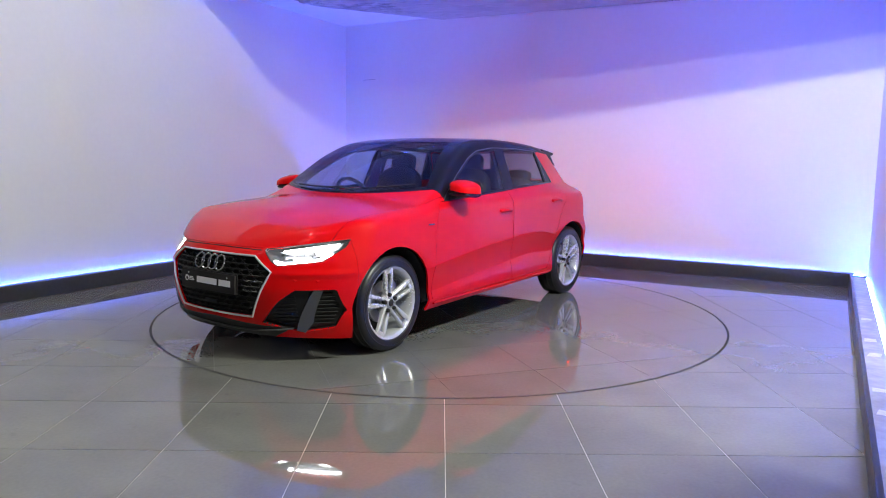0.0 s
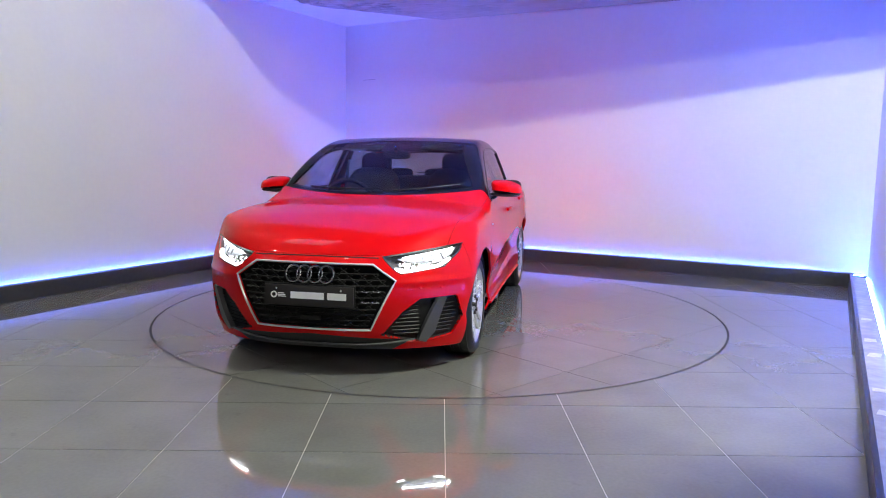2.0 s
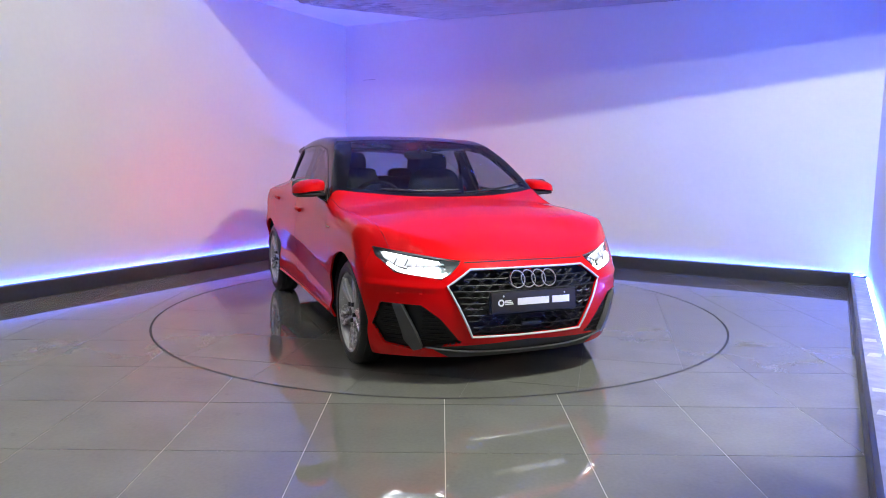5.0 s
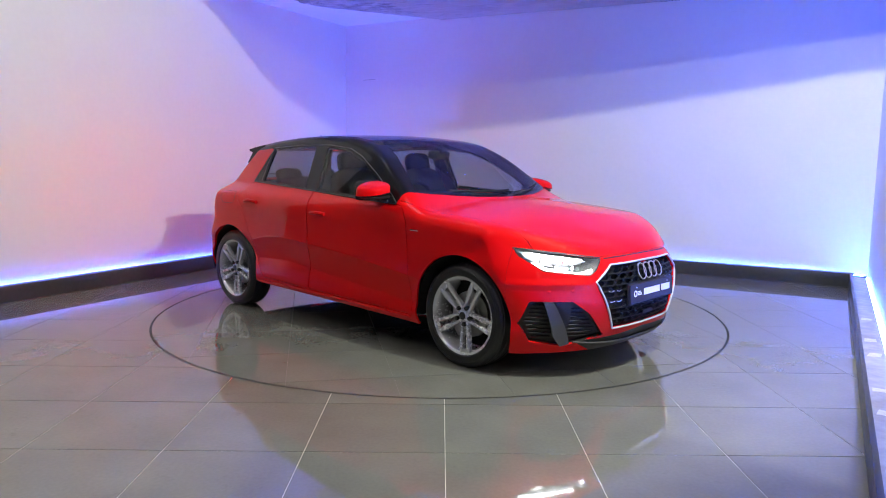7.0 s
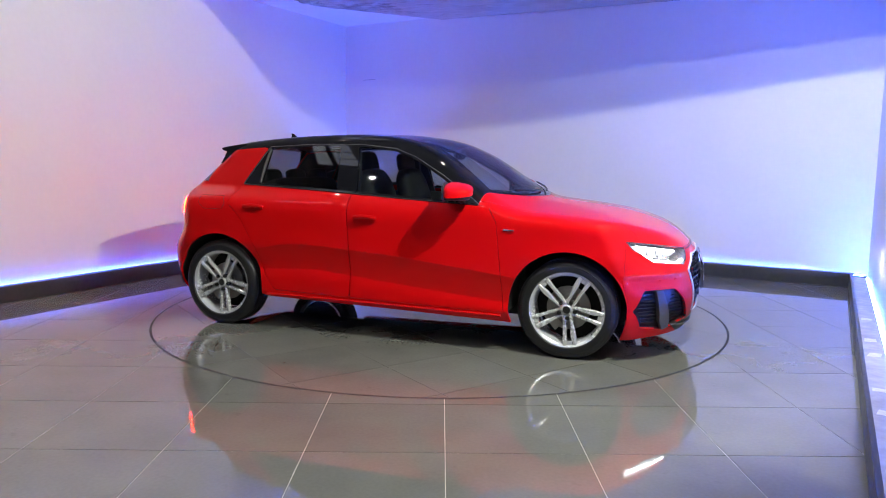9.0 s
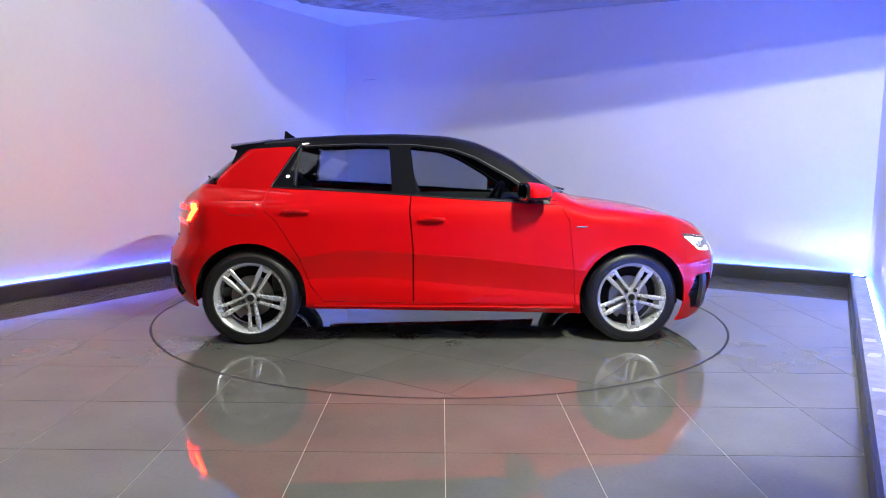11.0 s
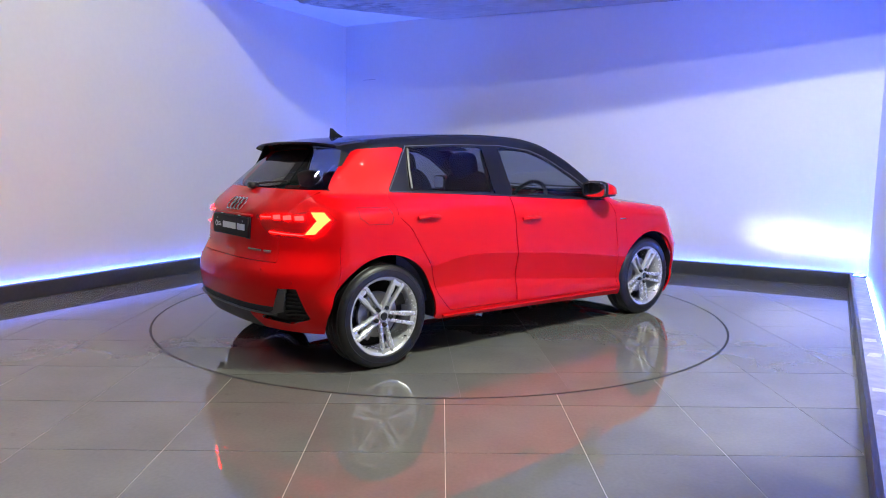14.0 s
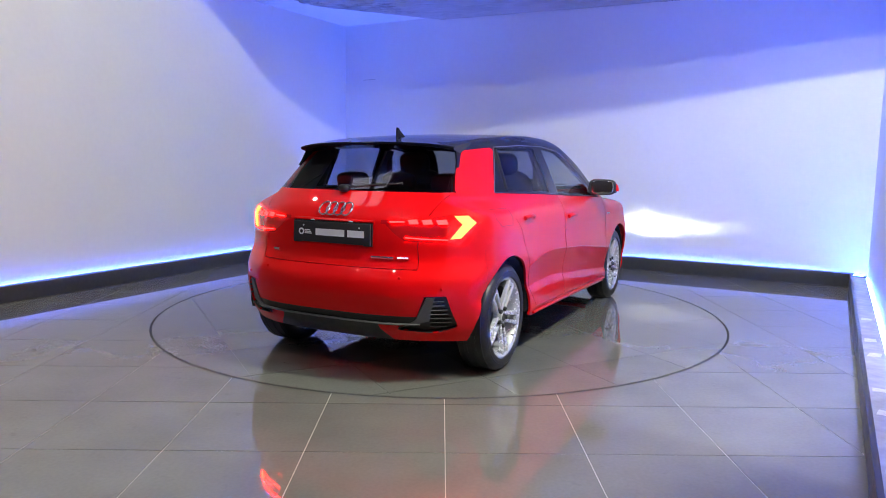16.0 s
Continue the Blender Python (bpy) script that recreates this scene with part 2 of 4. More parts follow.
# ---- the room ----
def build_room():
    def slab(name, x0, x1, y0, y1, z0, z1, mat, label, category, bevel=0.0):
        ob = part(name, box(x0, x1, y0, y1, z0, z1, bevel), mat, smooth=bool(bevel), m=BAY)
        return tagged(ob, label, category, kind="structure")

    slab("wall_west", LEFT - .15, LEFT, WEST_END, BACK + .15, -.02, CEIL + .12, WALL, "smooth white painted plaster side wall", "wall")
    slab("wall_north", LEFT, RIGHT, BACK, BACK + .15, -.02, CEIL + .12, WALL, "smooth white painted plaster back wall", "wall")
    slab("wall_east", RIGHT, RIGHT + .15, -4.1, BACK + .15, -.02, CEIL + .12, WALL, "smooth white painted plaster side wall", "wall")
    # unseen upper walls, added dark so glass and black paint reflect less white
    for name, x0, x1, y0, y1 in (("wall_upper_west", LEFT - .15, LEFT, WEST_END, BACK + .15), ("wall_upper_north", LEFT, RIGHT, BACK, BACK + .15), ("wall_upper_east", RIGHT, RIGHT + .15, -4.1, BACK + .15)):
        slab(name, x0, x1, y0, y1, CEIL + .12, HALL, HALLWALL, "unseen dark grey upper wall added to darken reflections", "wall")
    # unseen hall enclosure, assumed dark to keep a pale veil off the car
    slab("wall_hall_west", LEFT - .15, LEFT, FRONT, WEST_END, -.02, HALL, HALLWALL, "unseen dark grey wall assumed around the hall", "wall")
    slab("wall_hall_south", LEFT - .15, 7.15, FRONT - .15, FRONT, -.02, HALL, HALLWALL, "unseen dark grey wall assumed around the hall", "wall")
    slab("wall_hall_east", 7.0, 7.15, FRONT, -4.1, -.02, HALL, HALLWALL, "unseen dark grey wall assumed around the hall", "wall")
    slab("wall_hall_return", RIGHT + .15, 7.15, -4.1, -3.95, -.02, HALL, HALLWALL, "unseen dark grey wall assumed around the hall", "wall")
    slab("ceiling_hall", LEFT - .15, 7.15, FRONT - .15, BACK + .15, HALL, HALL + .15, HALLWALL, "unseen dark grey hall ceiling", "ceiling")
    # the lowered canopy; its front edge runs slantwise to a rounded point near the east wall
    bm = prism([(LEFT, .32), (.24, -.81), (1.31, -1.15), (1.78, -1.31), (2.09, -1.42), (2.21, -1.46), (2.32, -1.475), (2.42, -1.47), (2.50, -1.44),
                (2.70, -1.32), (2.91, -1.18), (RIGHT, -1.0), (RIGHT, BACK), (LEFT, BACK)], 0.12)
    tagged(part("ceiling", bm, CEILING, smooth=False, m=BAY @ pose(0, 0, CEIL)), "white lowered ceiling panel over the turntable", "ceiling", kind="structure")
    # crinkled silver film stretched under the canopy
    bm = bmesh.new()
    nx, ny = 150, 70
    grid = []
    for i in range(nx + 1):
        row = []
        for j in range(ny + 1):
            t, s = i / nx, j / ny
            x = -2.75 + t * (RIGHT - .02 + 2.75)
            y0 = 0.45 + (x - LEFT) * .14
            y1 = min(BACK - .012, 1.92 + (x + 2.75) * 1.30)
            y = y0 + s * (y1 - y0)
            edge = min(1, 4 * s * (1 - s) + .15)
            w = noise.noise((x * 2.2 + y * 3.4, (y - x * .3) * 9, 3)) * .6 + abs(noise.noise((x * 1.4, y * 5.5 + x * 2.2, 8))) * 1.1 + noise.noise((x * 9, y * 17, 5)) * .22
            z = CEIL - .018 - .030 * max(0.0, t) * 2.6 - .030 * (w + .45) * edge
            row.append(bm.verts.new((x, y, min(z, CEIL - .006))))
        grid.append(row)
    for i in range(nx):
        for j in range(ny):
            bm.faces.new((grid[i][j], grid[i + 1][j], grid[i + 1][j + 1], grid[i][j + 1]))
    film = part("plastic_film", bm, FILM, m=BAY)
    film.modifiers.new("thickness", "SOLIDIFY").thickness = 0.003
    tagged(film, "crinkled reflective silver film stretched under the ceiling", "film")
    # plinth with light strips lying behind it against the walls
    d, h = 0.12, 0.14

    def skirting(name, x0, x1, y0, y1):
        return slab(name, x0, x1, y0, y1, 0, h, PLINTH, "low dark grey boxed skirting along the wall", "skirting", 0.004)

    skirting("baseboard_west", LEFT + .03, LEFT + d, -6.4, BACK - d)
    skirting("baseboard_north", LEFT + .03, RIGHT - d, BACK - d, BACK - .03)
    skirting("baseboard_east", RIGHT - .16, RIGHT - .135, -4.05, BACK - d - .002)
    slab("ledge_west", LEFT, LEFT + .03, -6.4, BACK, 0, h - .03, PLINTH, "dark ledge behind the skirting", "ledge")
    slab("ledge_north", LEFT + .03, RIGHT, BACK - .03, BACK, 0, h - .03, PLINTH, "dark ledge behind the skirting", "ledge")
    slab("ledge_east", RIGHT - .135, RIGHT, -4.05, BACK - d - .002, 0, h - .03, PLINTH, "dark ledge behind the skirting", "ledge")
    strips = [("led_strip", (LEFT + .0012, LEFT + .0082, -6.3, BACK - .03)), ("led_strip", (LEFT + .03, RIGHT - .04, BACK - .0082, BACK - .0012)),
              ("led_strip", (RIGHT - .0152, RIGHT - .0012, -4.0, BACK - .14))]
    for name, (x0, x1, y0, y1) in strips:
        tagged(part(name, box(x0, x1, y0, y1, h - .0298, h - .0280), LED, smooth=False, m=BAY), "glowing blue LED strip behind the skirting", "led strip", "blue light strips")
    tagged(part("skirting_cover", box(RIGHT - .132, RIGHT - .018, -4.0, BACK - d - .03, h - .0296, h - .0275), COVER, m=BAY), "crumpled pale protective film on the skirting", "film")
    # clear tape and dust lying on the skirting beside the right wall
    rnd = random.Random(4)
    for k in range(7):
        y = -2.6 + k * .55 + rnd.uniform(-.15, .15)
        bm = prism([(0, 0), (.07, .01), (.075, rnd.uniform(.05, .12)), (.01, rnd.uniform(.06, .1))], .0012)
        tagged(part("tape_scrap", bm, plain("clear_tape", (0.75, 0.75, 0.77), 0.25, grain=0.2), smooth=False,
                    m=BAY @ pose(RIGHT - .118, y, h - .0271, 0, 0, rnd.uniform(-8, 8))), "scrap of pale packing tape on the dark skirting", "tape", "tape scraps")
    # flood lamps on the hall ceiling
    for x, y, z, tx, ty, tz in FLOODS:
        lamp = empty("flood_lamp", BAY @ pose(x, y, z))
        tagged(lamp, "grey metal flood lamp hung from the hall ceiling", "lamp", "flood lamps")
        part("housing", box(-.05, .05, -.05, .05, .016, .09, .010), FIXTURE, lamp)
        part("stem", tube([(0, 0, .08), (0, 0, HALL - z - .002)], .012), FIXTURE, lamp)
        part("lens", turned([(0, .010), (.030, .010), (.034, .016), (0, .016)], 24), FIXTURE, lamp)
    # roof windows in the hall ceiling, each of two leaves with glazing bars
    for x, y in ((-2.7, -4.5), (-1.7, -1.5), (.6, -4.9)):
        win = empty("roof_window", BAY @ pose(x, y, HALL - .004))
        tagged(win, "pale roof window with two barred leaves in the hall ceiling", "window", "roof windows", kind="structure")
        for sx in (-1, 1):
            c = sx * .235
            bm = bmesh.new()
            for a, b, p, q in ((-.22, .22, -.44, -.40), (-.22, .22, .40, .44), (-.22, -.18, -.40, .40), (.18, .22, -.40, .40), (-.18, .18, -.14, -.12), (-.18, .18, .12, .14)):
                box(c + a, c + b, p, q, -.03, 0, .004, bm)
            part("window_frame", bm, FIXTURE, win)
            part("pane", box(c - .18, c + .18, -.40, .40, -.012, -.006), DAYPANE, win, "bright daylight pane", smooth=False)
    # small round spot lamps let into the hall ceiling
    for x, y in ((-2.9, -1.2), (-2.2, -3.2), (-.2, -3.4), (-2.2, -5.4), (.2, -5.6), (2.4, -5.6)):
        spot = empty("spot_lamp", BAY @ pose(x, y, HALL - .002))
        tagged(spot, "small round white spot lamp in the hall ceiling", "lamp", "ceiling spot lamps")
        part("bezel", turned([(.052, 0), (.075, 0), (.075, -.012), (.052, -.018)], 32, closed=True), FIXTURE, spot)
        part("bulb", turned([(0, -.006), (.052, -.006), (.052, -.002), (0, -.002)], 32), SPOT, spot, "glowing lamp face")
    # a thin grey mark on the wall plaster
    for x, z, w in ((-3.02, 2.31, .20),):
        tagged(part("wall_mark", prism([(0, 0), (w, .004), (w, .012), (0, .007)], .0015), plain("thin_grey_mark", (.5, .5, .52), .7), smooth=False,
                    m=BAY @ pose(x, BACK - .0002, z, 90, 0, 0)), "thin grey mark on the white wall", "scuff")


build_room()


# ---- floor tiles ----
PITCH, COL0, ROW0, DISC = 0.598, 0.028, -2.920, 2.232


def bevelled_tile(s, h):
    return box(-s / 2, s / 2, -s / 2, s / 2, -h, 0, 0.0012)


def clipped_tile(cx, cy, s, h, keep):
    """A tile trimmed by an implicit curve: the part where keep is below zero."""
    bm = bmesh.new()
    n = 14
    vs = [[bm.verts.new((cx - s / 2 + s * i / n, cy - s / 2 + s * j / n, 0)) for j in range(n + 1)] for i in range(n + 1)]
    for i in range(n):
        for j in range(n):
            bm.faces.new((vs[i][j], vs[i + 1][j], vs[i + 1][j + 1], vs[i][j + 1]))
    cut(bm, keep)
    out = []
    for f in bm.faces:
        c = f.calc_center_median()
        if keep(np.array([c.x]), np.array([c.y]), np.array([0.0]))[0] > 0:
            out.append(f)
    bmesh.ops.delete(bm, geom=out, context="FACES")
    if not bm.faces:
        bm.free()
        return None
    bmesh.ops.dissolve_limit(bm, angle_limit=0.02, verts=bm.verts[:], edges=bm.edges[:])
    ret = bmesh.ops.extrude_face_region(bm, geom=bm.faces[:])
    bmesh.ops.translate(bm, vec=(0, 0, -h), verts=[v for v in ret["geom"] if isinstance(v, bmesh.types.BMVert)])
    return bm


def build_floor():
    bm = prism([(LEFT - .1, FRONT - .1), (7.1, FRONT - .1), (7.1, BACK + .1), (LEFT - .1, BACK + .1)], .1)
    floor = part("floor", bm, GROUT, smooth=False, m=BAY @ pose(0, 0, -.1018))
    tagged(floor, "polished grey porcelain tiled floor with pale joints", "floor", kind="structure")
    inv = BAY.inverted()
    shared = None
    world_to_floor = floor.matrix_basis.inverted()
    s = PITCH - .0035
    rest = bmesh.new()
    for i in range(-14, 15):
        for j in range(-12, 15):
            x, y = COL0 + (i + .5) * PITCH, ROW0 + (j + .5) * PITCH
            q = inv @ Vector((x, y, 0))
            if not (LEFT - .3 < q.x < (RIGHT + .25 if q.y > -4.4 else 7.0) and FRONT < q.y < BACK + .3):
                continue
            near = math.hypot(max(abs(x) - s / 2, 0), max(abs(y) - s / 2, 0))
            far = math.hypot(abs(x) + s / 2, abs(y) + s / 2)
            if far < DISC + .004:
                continue
            if y < -6.6 or q.x > RIGHT + .3:
                box(x - s / 2, x + s / 2, y - s / 2, y + s / 2, -.008, 0, 0, rest)
                continue
            if near < DISC + .012:
                bm = clipped_tile(x, y, s, .008, lambda a, b, c: DISC + .006 - np.hypot(a, b))
                if bm:
                    part("tile", bm, TILE, floor, smooth=False, m=world_to_floor)
                continue
            if shared is None:
                first = part("tile", bevelled_tile(s, .008), TILE, floor, smooth=False, m=world_to_floor @ pose(x, y, 0))
                shared = first.data
            else:
                ob = new("tile", shared)
                ob.parent, ob.matrix_basis = floor, world_to_floor @ pose(x, y, 0)
    ob = part("tile_field", rest, TILE, floor, smooth=False, m=world_to_floor)
    tagged(ob, kind="stuff")


build_floor()


def build_turntable():
    table = empty("turntable")
    tagged(table, "round revolving floor turntable with grey porcelain tiles", "turntable")
    part("disc", turned([(0, -.0016), (DISC - .008, -.0016), (DISC - .008, -.0019), (0, -.0019)], 160), DISCGROUT, table, "dirty grout bed")
    part("rim", turned([(DISC - .010, -.0005), (DISC + .006, -.0005), (DISC + .006, -.0015), (DISC - .010, -.0015)], 160, closed=True), GAP, table, "dark metal rim")
    turn = pose(0, 0, 0, 0, 0, -36)
    s = .600 - .0035
    for i in range(-4, 4):
        for j in range(-4, 4):
            x, y = (i + .5) * .6, (j + .5) * .6
            near = math.hypot(max(abs(x) - s / 2, 0), max(abs(y) - s / 2, 0))
            far = math.hypot(abs(x) + s / 2, abs(y) + s / 2)
            if near > DISC - .03:
                continue
            if far < DISC - .012:
                bm = box(x - s / 2, x + s / 2, y - s / 2, y + s / 2, -.0012, 0)
            else:
                bm = clipped_tile(x, y, s, .0012, lambda a, b, c: np.hypot(a, b) - DISC + .010)
            if bm:
                part("tile", bm, TILE, table, smooth=False, m=turn)
    return table


TABLE = build_turntable()


# ---- the car's shell: x forward, y to its left, z up, origin on the floor between the axles ----
def curve(pts, sigma=0.03):
    """A smooth function through a few control points."""
    xs, ys = np.array(pts[0::2], float), np.array(pts[1::2], float)
    order = np.argsort(xs)
    xs, ys = xs[order], ys[order]
    g = np.arange(xs[0] - 0.5, xs[-1] + 0.5, 0.005)
    s0, s1 = (ys[1] - ys[0]) / (xs[1] - xs[0]), (ys[-1] - ys[-2]) / (xs[-1] - xs[-2])
    v = np.interp(g, xs, ys) + np.minimum(g - xs[0], 0) * s0 + np.maximum(g - xs[-1], 0) * s1
    n = int(3 * sigma / 0.005)
    k = np.exp(-0.5 * (np.arange(-n, n + 1) * 0.005 / sigma) ** 2)
    v = np.convolve(np.pad(v, n, mode="edge"), k / k.sum(), mode="valid")
    return lambda q: np.interp(q, g, v)


TOP = curve([2.15, .62, 1.98, .705, 1.90, .762, 1.80, .818, 1.57, .896, 1.34, .934, 1.16, .956, .98, .978, .885, 1.03,
             .66, 1.168, .44, 1.298, .226, 1.378, .017, 1.409, -.3, 1.418, -.7, 1.405, -1.0, 1.385, -1.2, 1.365, -1.5, 1.325], 0.045)
CROWN = curve([2.0, .03, 1.5, .030, 1.0, .045, .8, .09, .4, .06, .1, .03, -.5, .022, -1.4, .032], 0.08)
WIDE = curve([-1.95, .80, -1.7, .845, -1.3, .862, -.9, .85, 0, .848, .8, .86, 1.28, .872, 1.55, .862, 1.8, .85, 2.0, .83], 0.1)
INSET = curve([.12, .10, .20, .045, .27, .012, .33, .016, .40, .040, .48, .028, .58, .006, .645, 0, .69, .008, .74, .013, .81, .012, .88, .020, .93, .038, .97, .065, 1.03, .10, 1.10, .10], 0.020)
GLASS = curve([-1.6, .60, -1.14, .690, -.6, .735, 0, .757, .5, .768, .9, .768], 0.1)
NOSE = curve([.12, 1.96, .20, 2.0, .26, 2.03, .35, 2.052, .45, 2.066, .55, 2.058, .62, 2.035, .70, 1.985, .76, 1.95, .85, 1.90, 1.0, 1.82], 0.025)
TAIL = curve([.12, 1.70, .20, 1.82, .30, 1.90, .40, 1.935, .50, 1.95, .58, 1.94, .645, 1.90, .70, 1.872, .80, 1.868, .90, 1.855, .96, 1.815,
              1.03, 1.725, 1.31, 1.38, 1.45, 1.20], 0.02)


def smax(a, b, r):
    return np.maximum(a, b) + np.maximum(r - np.abs(a - b), 0) ** 2 / (4 * r)


# the doors' two edges, both climbing towards the rear: the sharp one over the undercut, and the top of the lower facet
EDGE = curve([-1.3, .55, -.93, .588, -.74, .630, -.50, .638, .16, .592, .86, .515, 1.3, .46], 0.05)
FACET = curve([-1.2, .42, -.76, .447, -.47, .455, 0, .41, .88, .332, 1.3, .30], 0.05)


def door_inset(x, z):
    ze, zf = EDGE(x), FACET(x)
    above = INSET(np.where(z < .74, .74 - (.74 - z) * .095 / (.74 - ze), z))
    u = np.clip((ze - z) / (ze - zf), 0, 1)
    under = .030 * (1 - (1 - u) ** 1.7)
    face = np.clip((zf - z) / .045, 0, 1)
    low = .030 - .014 * face - .008 * np.clip((zf - .045 - z) / .08, 0, 1)
    sill = INSET(z)
    d = np.where(z > ze, above, np.where(z > zf, under, low))
    k = np.clip((.285 - z) / .03, 0, 1)
    return d * (1 - k) + sill * k


def side_width(x, z):
    rise = np.exp(-((z - 0.40) / 0.15) ** 2)
    plain_inset = INSET(z + np.clip(x, -.9, .9) * 0.095 * rise)
    k = np.clip((1.05 - np.abs(x)) / 0.17, 0, 1)
    k = k * k * (3 - 2 * k)
    low = WIDE(x) - plain_inset * (1 - k) - door_inset(x, z) * k
    high = GLASS(x) - 0.37 * (z - 1.03) - 0.12 * np.maximum(z - 1.03, 0) ** 2
    k = np.clip((z - 0.93) / 0.10, 0, 1)
    k = k * k * (3 - 2 * k)
    return low * (1 - k) + high * k


def shell(x, y, z):
    """Below zero inside the car's outer skin."""
    a = np.abs(y)
    top = (z - TOP(x) + CROWN(x) * (a / 0.7) ** 2) * 0.9
    side = a - side_width(x, z)
    ridge = 0.013 * np.exp(-((z - 0.552) / 0.020) ** 2) * np.clip((a - 0.44) / 0.16, 0, 1)
    nose = (x - NOSE(z) - ridge + 0.69 * a ** 2.95) * 0.9
    tail = (-x - TAIL(z) + 0.53 * a ** 3.1) * 0.85
    k = np.clip((x - 0.60) / 0.45, 0, 1)
    f = smax(top, side, 0.045 + 0.030 * k * k * (3 - 2 * k))
    f = smax(f, nose, 0.05)
    return smax(f, tail, 0.04)


def shell_normals(co):
    e = 0.005
    x, y, z = co.T
    g = np.stack([shell(x + e, y, z) - shell(x - e, y, z), shell(x, y + e, z) - shell(x, y - e, z), shell(x, y, z + e) - shell(x, y, z - e)], 1)
    return g / np.linalg.norm(g, axis=1, keepdims=True)


def settle(co, steps=2):
    """Moves points onto the skin."""
    for _ in range(steps):
        n = shell_normals(co)
        e = 0.002
        f = shell(*co.T)
        slope = (shell(*(co + e * n).T) - shell(*(co - e * n).T)) / (2 * e)
        co = co - n * np.clip(f / np.maximum(slope, 0.3), -.02, .02)[:, None]
    return co


INNER_TOP = curve([-2.0, .62, -1.45, .80, -1.0, .95, .4, .95, .9, .78, 1.45, .55, 2.0, .5], 0.08)


def skin():
    """The whole outer skin as one fine quad mesh, shot outwards from a core inside the car."""
    fan = np.tan(np.linspace(0, math.pi / 4, 17))[1:]
    a_in = np.concatenate([np.full(16, -1.40), np.linspace(-1.40, 1.40, 99), np.full(16, 1.40)])
    a_ex = np.concatenate([-fan[::-1], np.zeros(99), fan])
    b_in = np.concatenate([np.full(16, -.42), np.linspace(-.42, .42, 31), np.full(16, .42)])
    b_ex = np.concatenate([-fan[::-1], np.zeros(31), fan])
    c_in = np.concatenate([np.linspace(0, 1, 30), np.ones(16)])
    c_ex = np.concatenate([np.zeros(30), fan])
    na, nb, nc = len(a_in), len(b_in), len(c_in)
    ids, origin, way = {}, [], []

    def vert(i, j, k):
        if (i, j, k) not in ids:
            ids[i, j, k] = len(origin)
            origin.append((a_in[i], b_in[j], .12 + c_in[k] * (float(INNER_TOP(a_in[i])) - .12)))
            d = np.array([a_ex[i], b_ex[j], c_ex[k]])
            way.append(d / np.linalg.norm(d))
        return ids[i, j, k]

    quads = []
    for i in range(na - 1):
        for j in range(nb - 1):
            k = nc - 1
            quads.append((vert(i, j, k), vert(i + 1, j, k), vert(i + 1, j + 1, k), vert(i, j + 1, k)))
    for i in range(na - 1):
        for k in range(nc - 1):
            for j in (0, nb - 1):
                quads.append((vert(i, j, k), vert(i + 1, j, k), vert(i + 1, j, k + 1), vert(i, j, k + 1)))
    for j in range(nb - 1):
        for k in range(nc - 1):
            for i in (0, na - 1):
                quads.append((vert(i, j, k), vert(i, j + 1, k), vert(i, j + 1, k + 1), vert(i, j, k + 1)))
    o, d = np.array(origin), np.array(way)
    lo, hi = np.zeros(len(o)), np.full(len(o), 1.3)
    for _ in range(34):
        mid = (lo + hi) / 2
        out = shell(*(o + mid[:, None] * d).T) > 0
        hi, lo = np.where(out, mid, hi), np.where(out, lo, mid)
    co = o + hi[:, None] * d
    bm = bmesh.new()
    vs = [bm.verts.new(q) for q in co.tolist()]
    for q in quads:
        bm.faces.new([vs[i] for i in q])
    return bm


# outlines on the skin: side view (x, z), front and rear view (|y|, z)
ARCH = 0.368
AXLE, HUB_Z, HUB_Y, TYRE_R = 1.2815, 0.312, 0.825, 0.312
DOOR_F = [.765, .938, .825, .84, .862, .52, .882, .268, -.203, .285, -.207, .62, -.232, .9, -.222, .990]
DOOR_R = [-.230, .991, -.240, .9, -.215, .62, -.211, .285, -.80, .297, -.885, .40, -.956, .589, -1.10, .825, -1.19, .90, -1.168, 1.037]
DLO = [-1.155, 1.040, -.975, 1.312, -.6, 1.330, -.2, 1.330, .06, 1.302, .21, 1.25, .434, 1.128, .60, 1.02, .70, .950, .2, .972, -.4, 1.008]
PANE_Q = [-1.128, 1.050, -.985, 1.268, -1.005, 1.046]
PANE_R = [-.988, 1.046, -.962, 1.300, -.6, 1.318, -.372, 1.318, -.352, 1.018]
PANE_F = [-.188, 1.008, -.228, 1.318, .05, 1.290, .20, 1.238, .42, 1.116, .545, 1.026, .535, .968]
BLACKTOP = [-1.165, 1.037, -.998, 1.297, -1.03, 1.308, -1.28, 1.290, -1.9, 1.245, -1.9, 1.7, 1.6, 1.7, 1.6, .90, .90, .922, .705, .9405, .2, .966, -.4, 1.001]
GRILLE = [.0, .650, .348, .648, .475, .562, .338, .284, .0, .282]
LAMP = [.385, .690, .60, .722, .783, .750, .772, .705, .705, .625, .50, .598, .455, .625]
FOG = [.775, .460, .60, .458, .508, .385, .395, .250, .595, .196, .745, .222, .80, .33]
TAILLAMP = [.315, .900, .52, .905, .66, .938, .745, .942, .800, .895, .715, .782, .45, .792, .385, .835]
REARFOG = [.585, .505, .685, .508, .725, .335, .620, .298, .43, .315, .535, .372]
REARPANE = [0, 1.320, .520, 1.308, .606, 1.050, 0, 1.050]
LOW = curve([-2.1, .255, -1.65, .242, -.92, .262, -.88, .244, .9, .206, 1.6, .142, 1.75, .152, 2.1, .168], 0.02)


def hood_rear(a):
    return .985 - .25 * (a / .75) ** 2


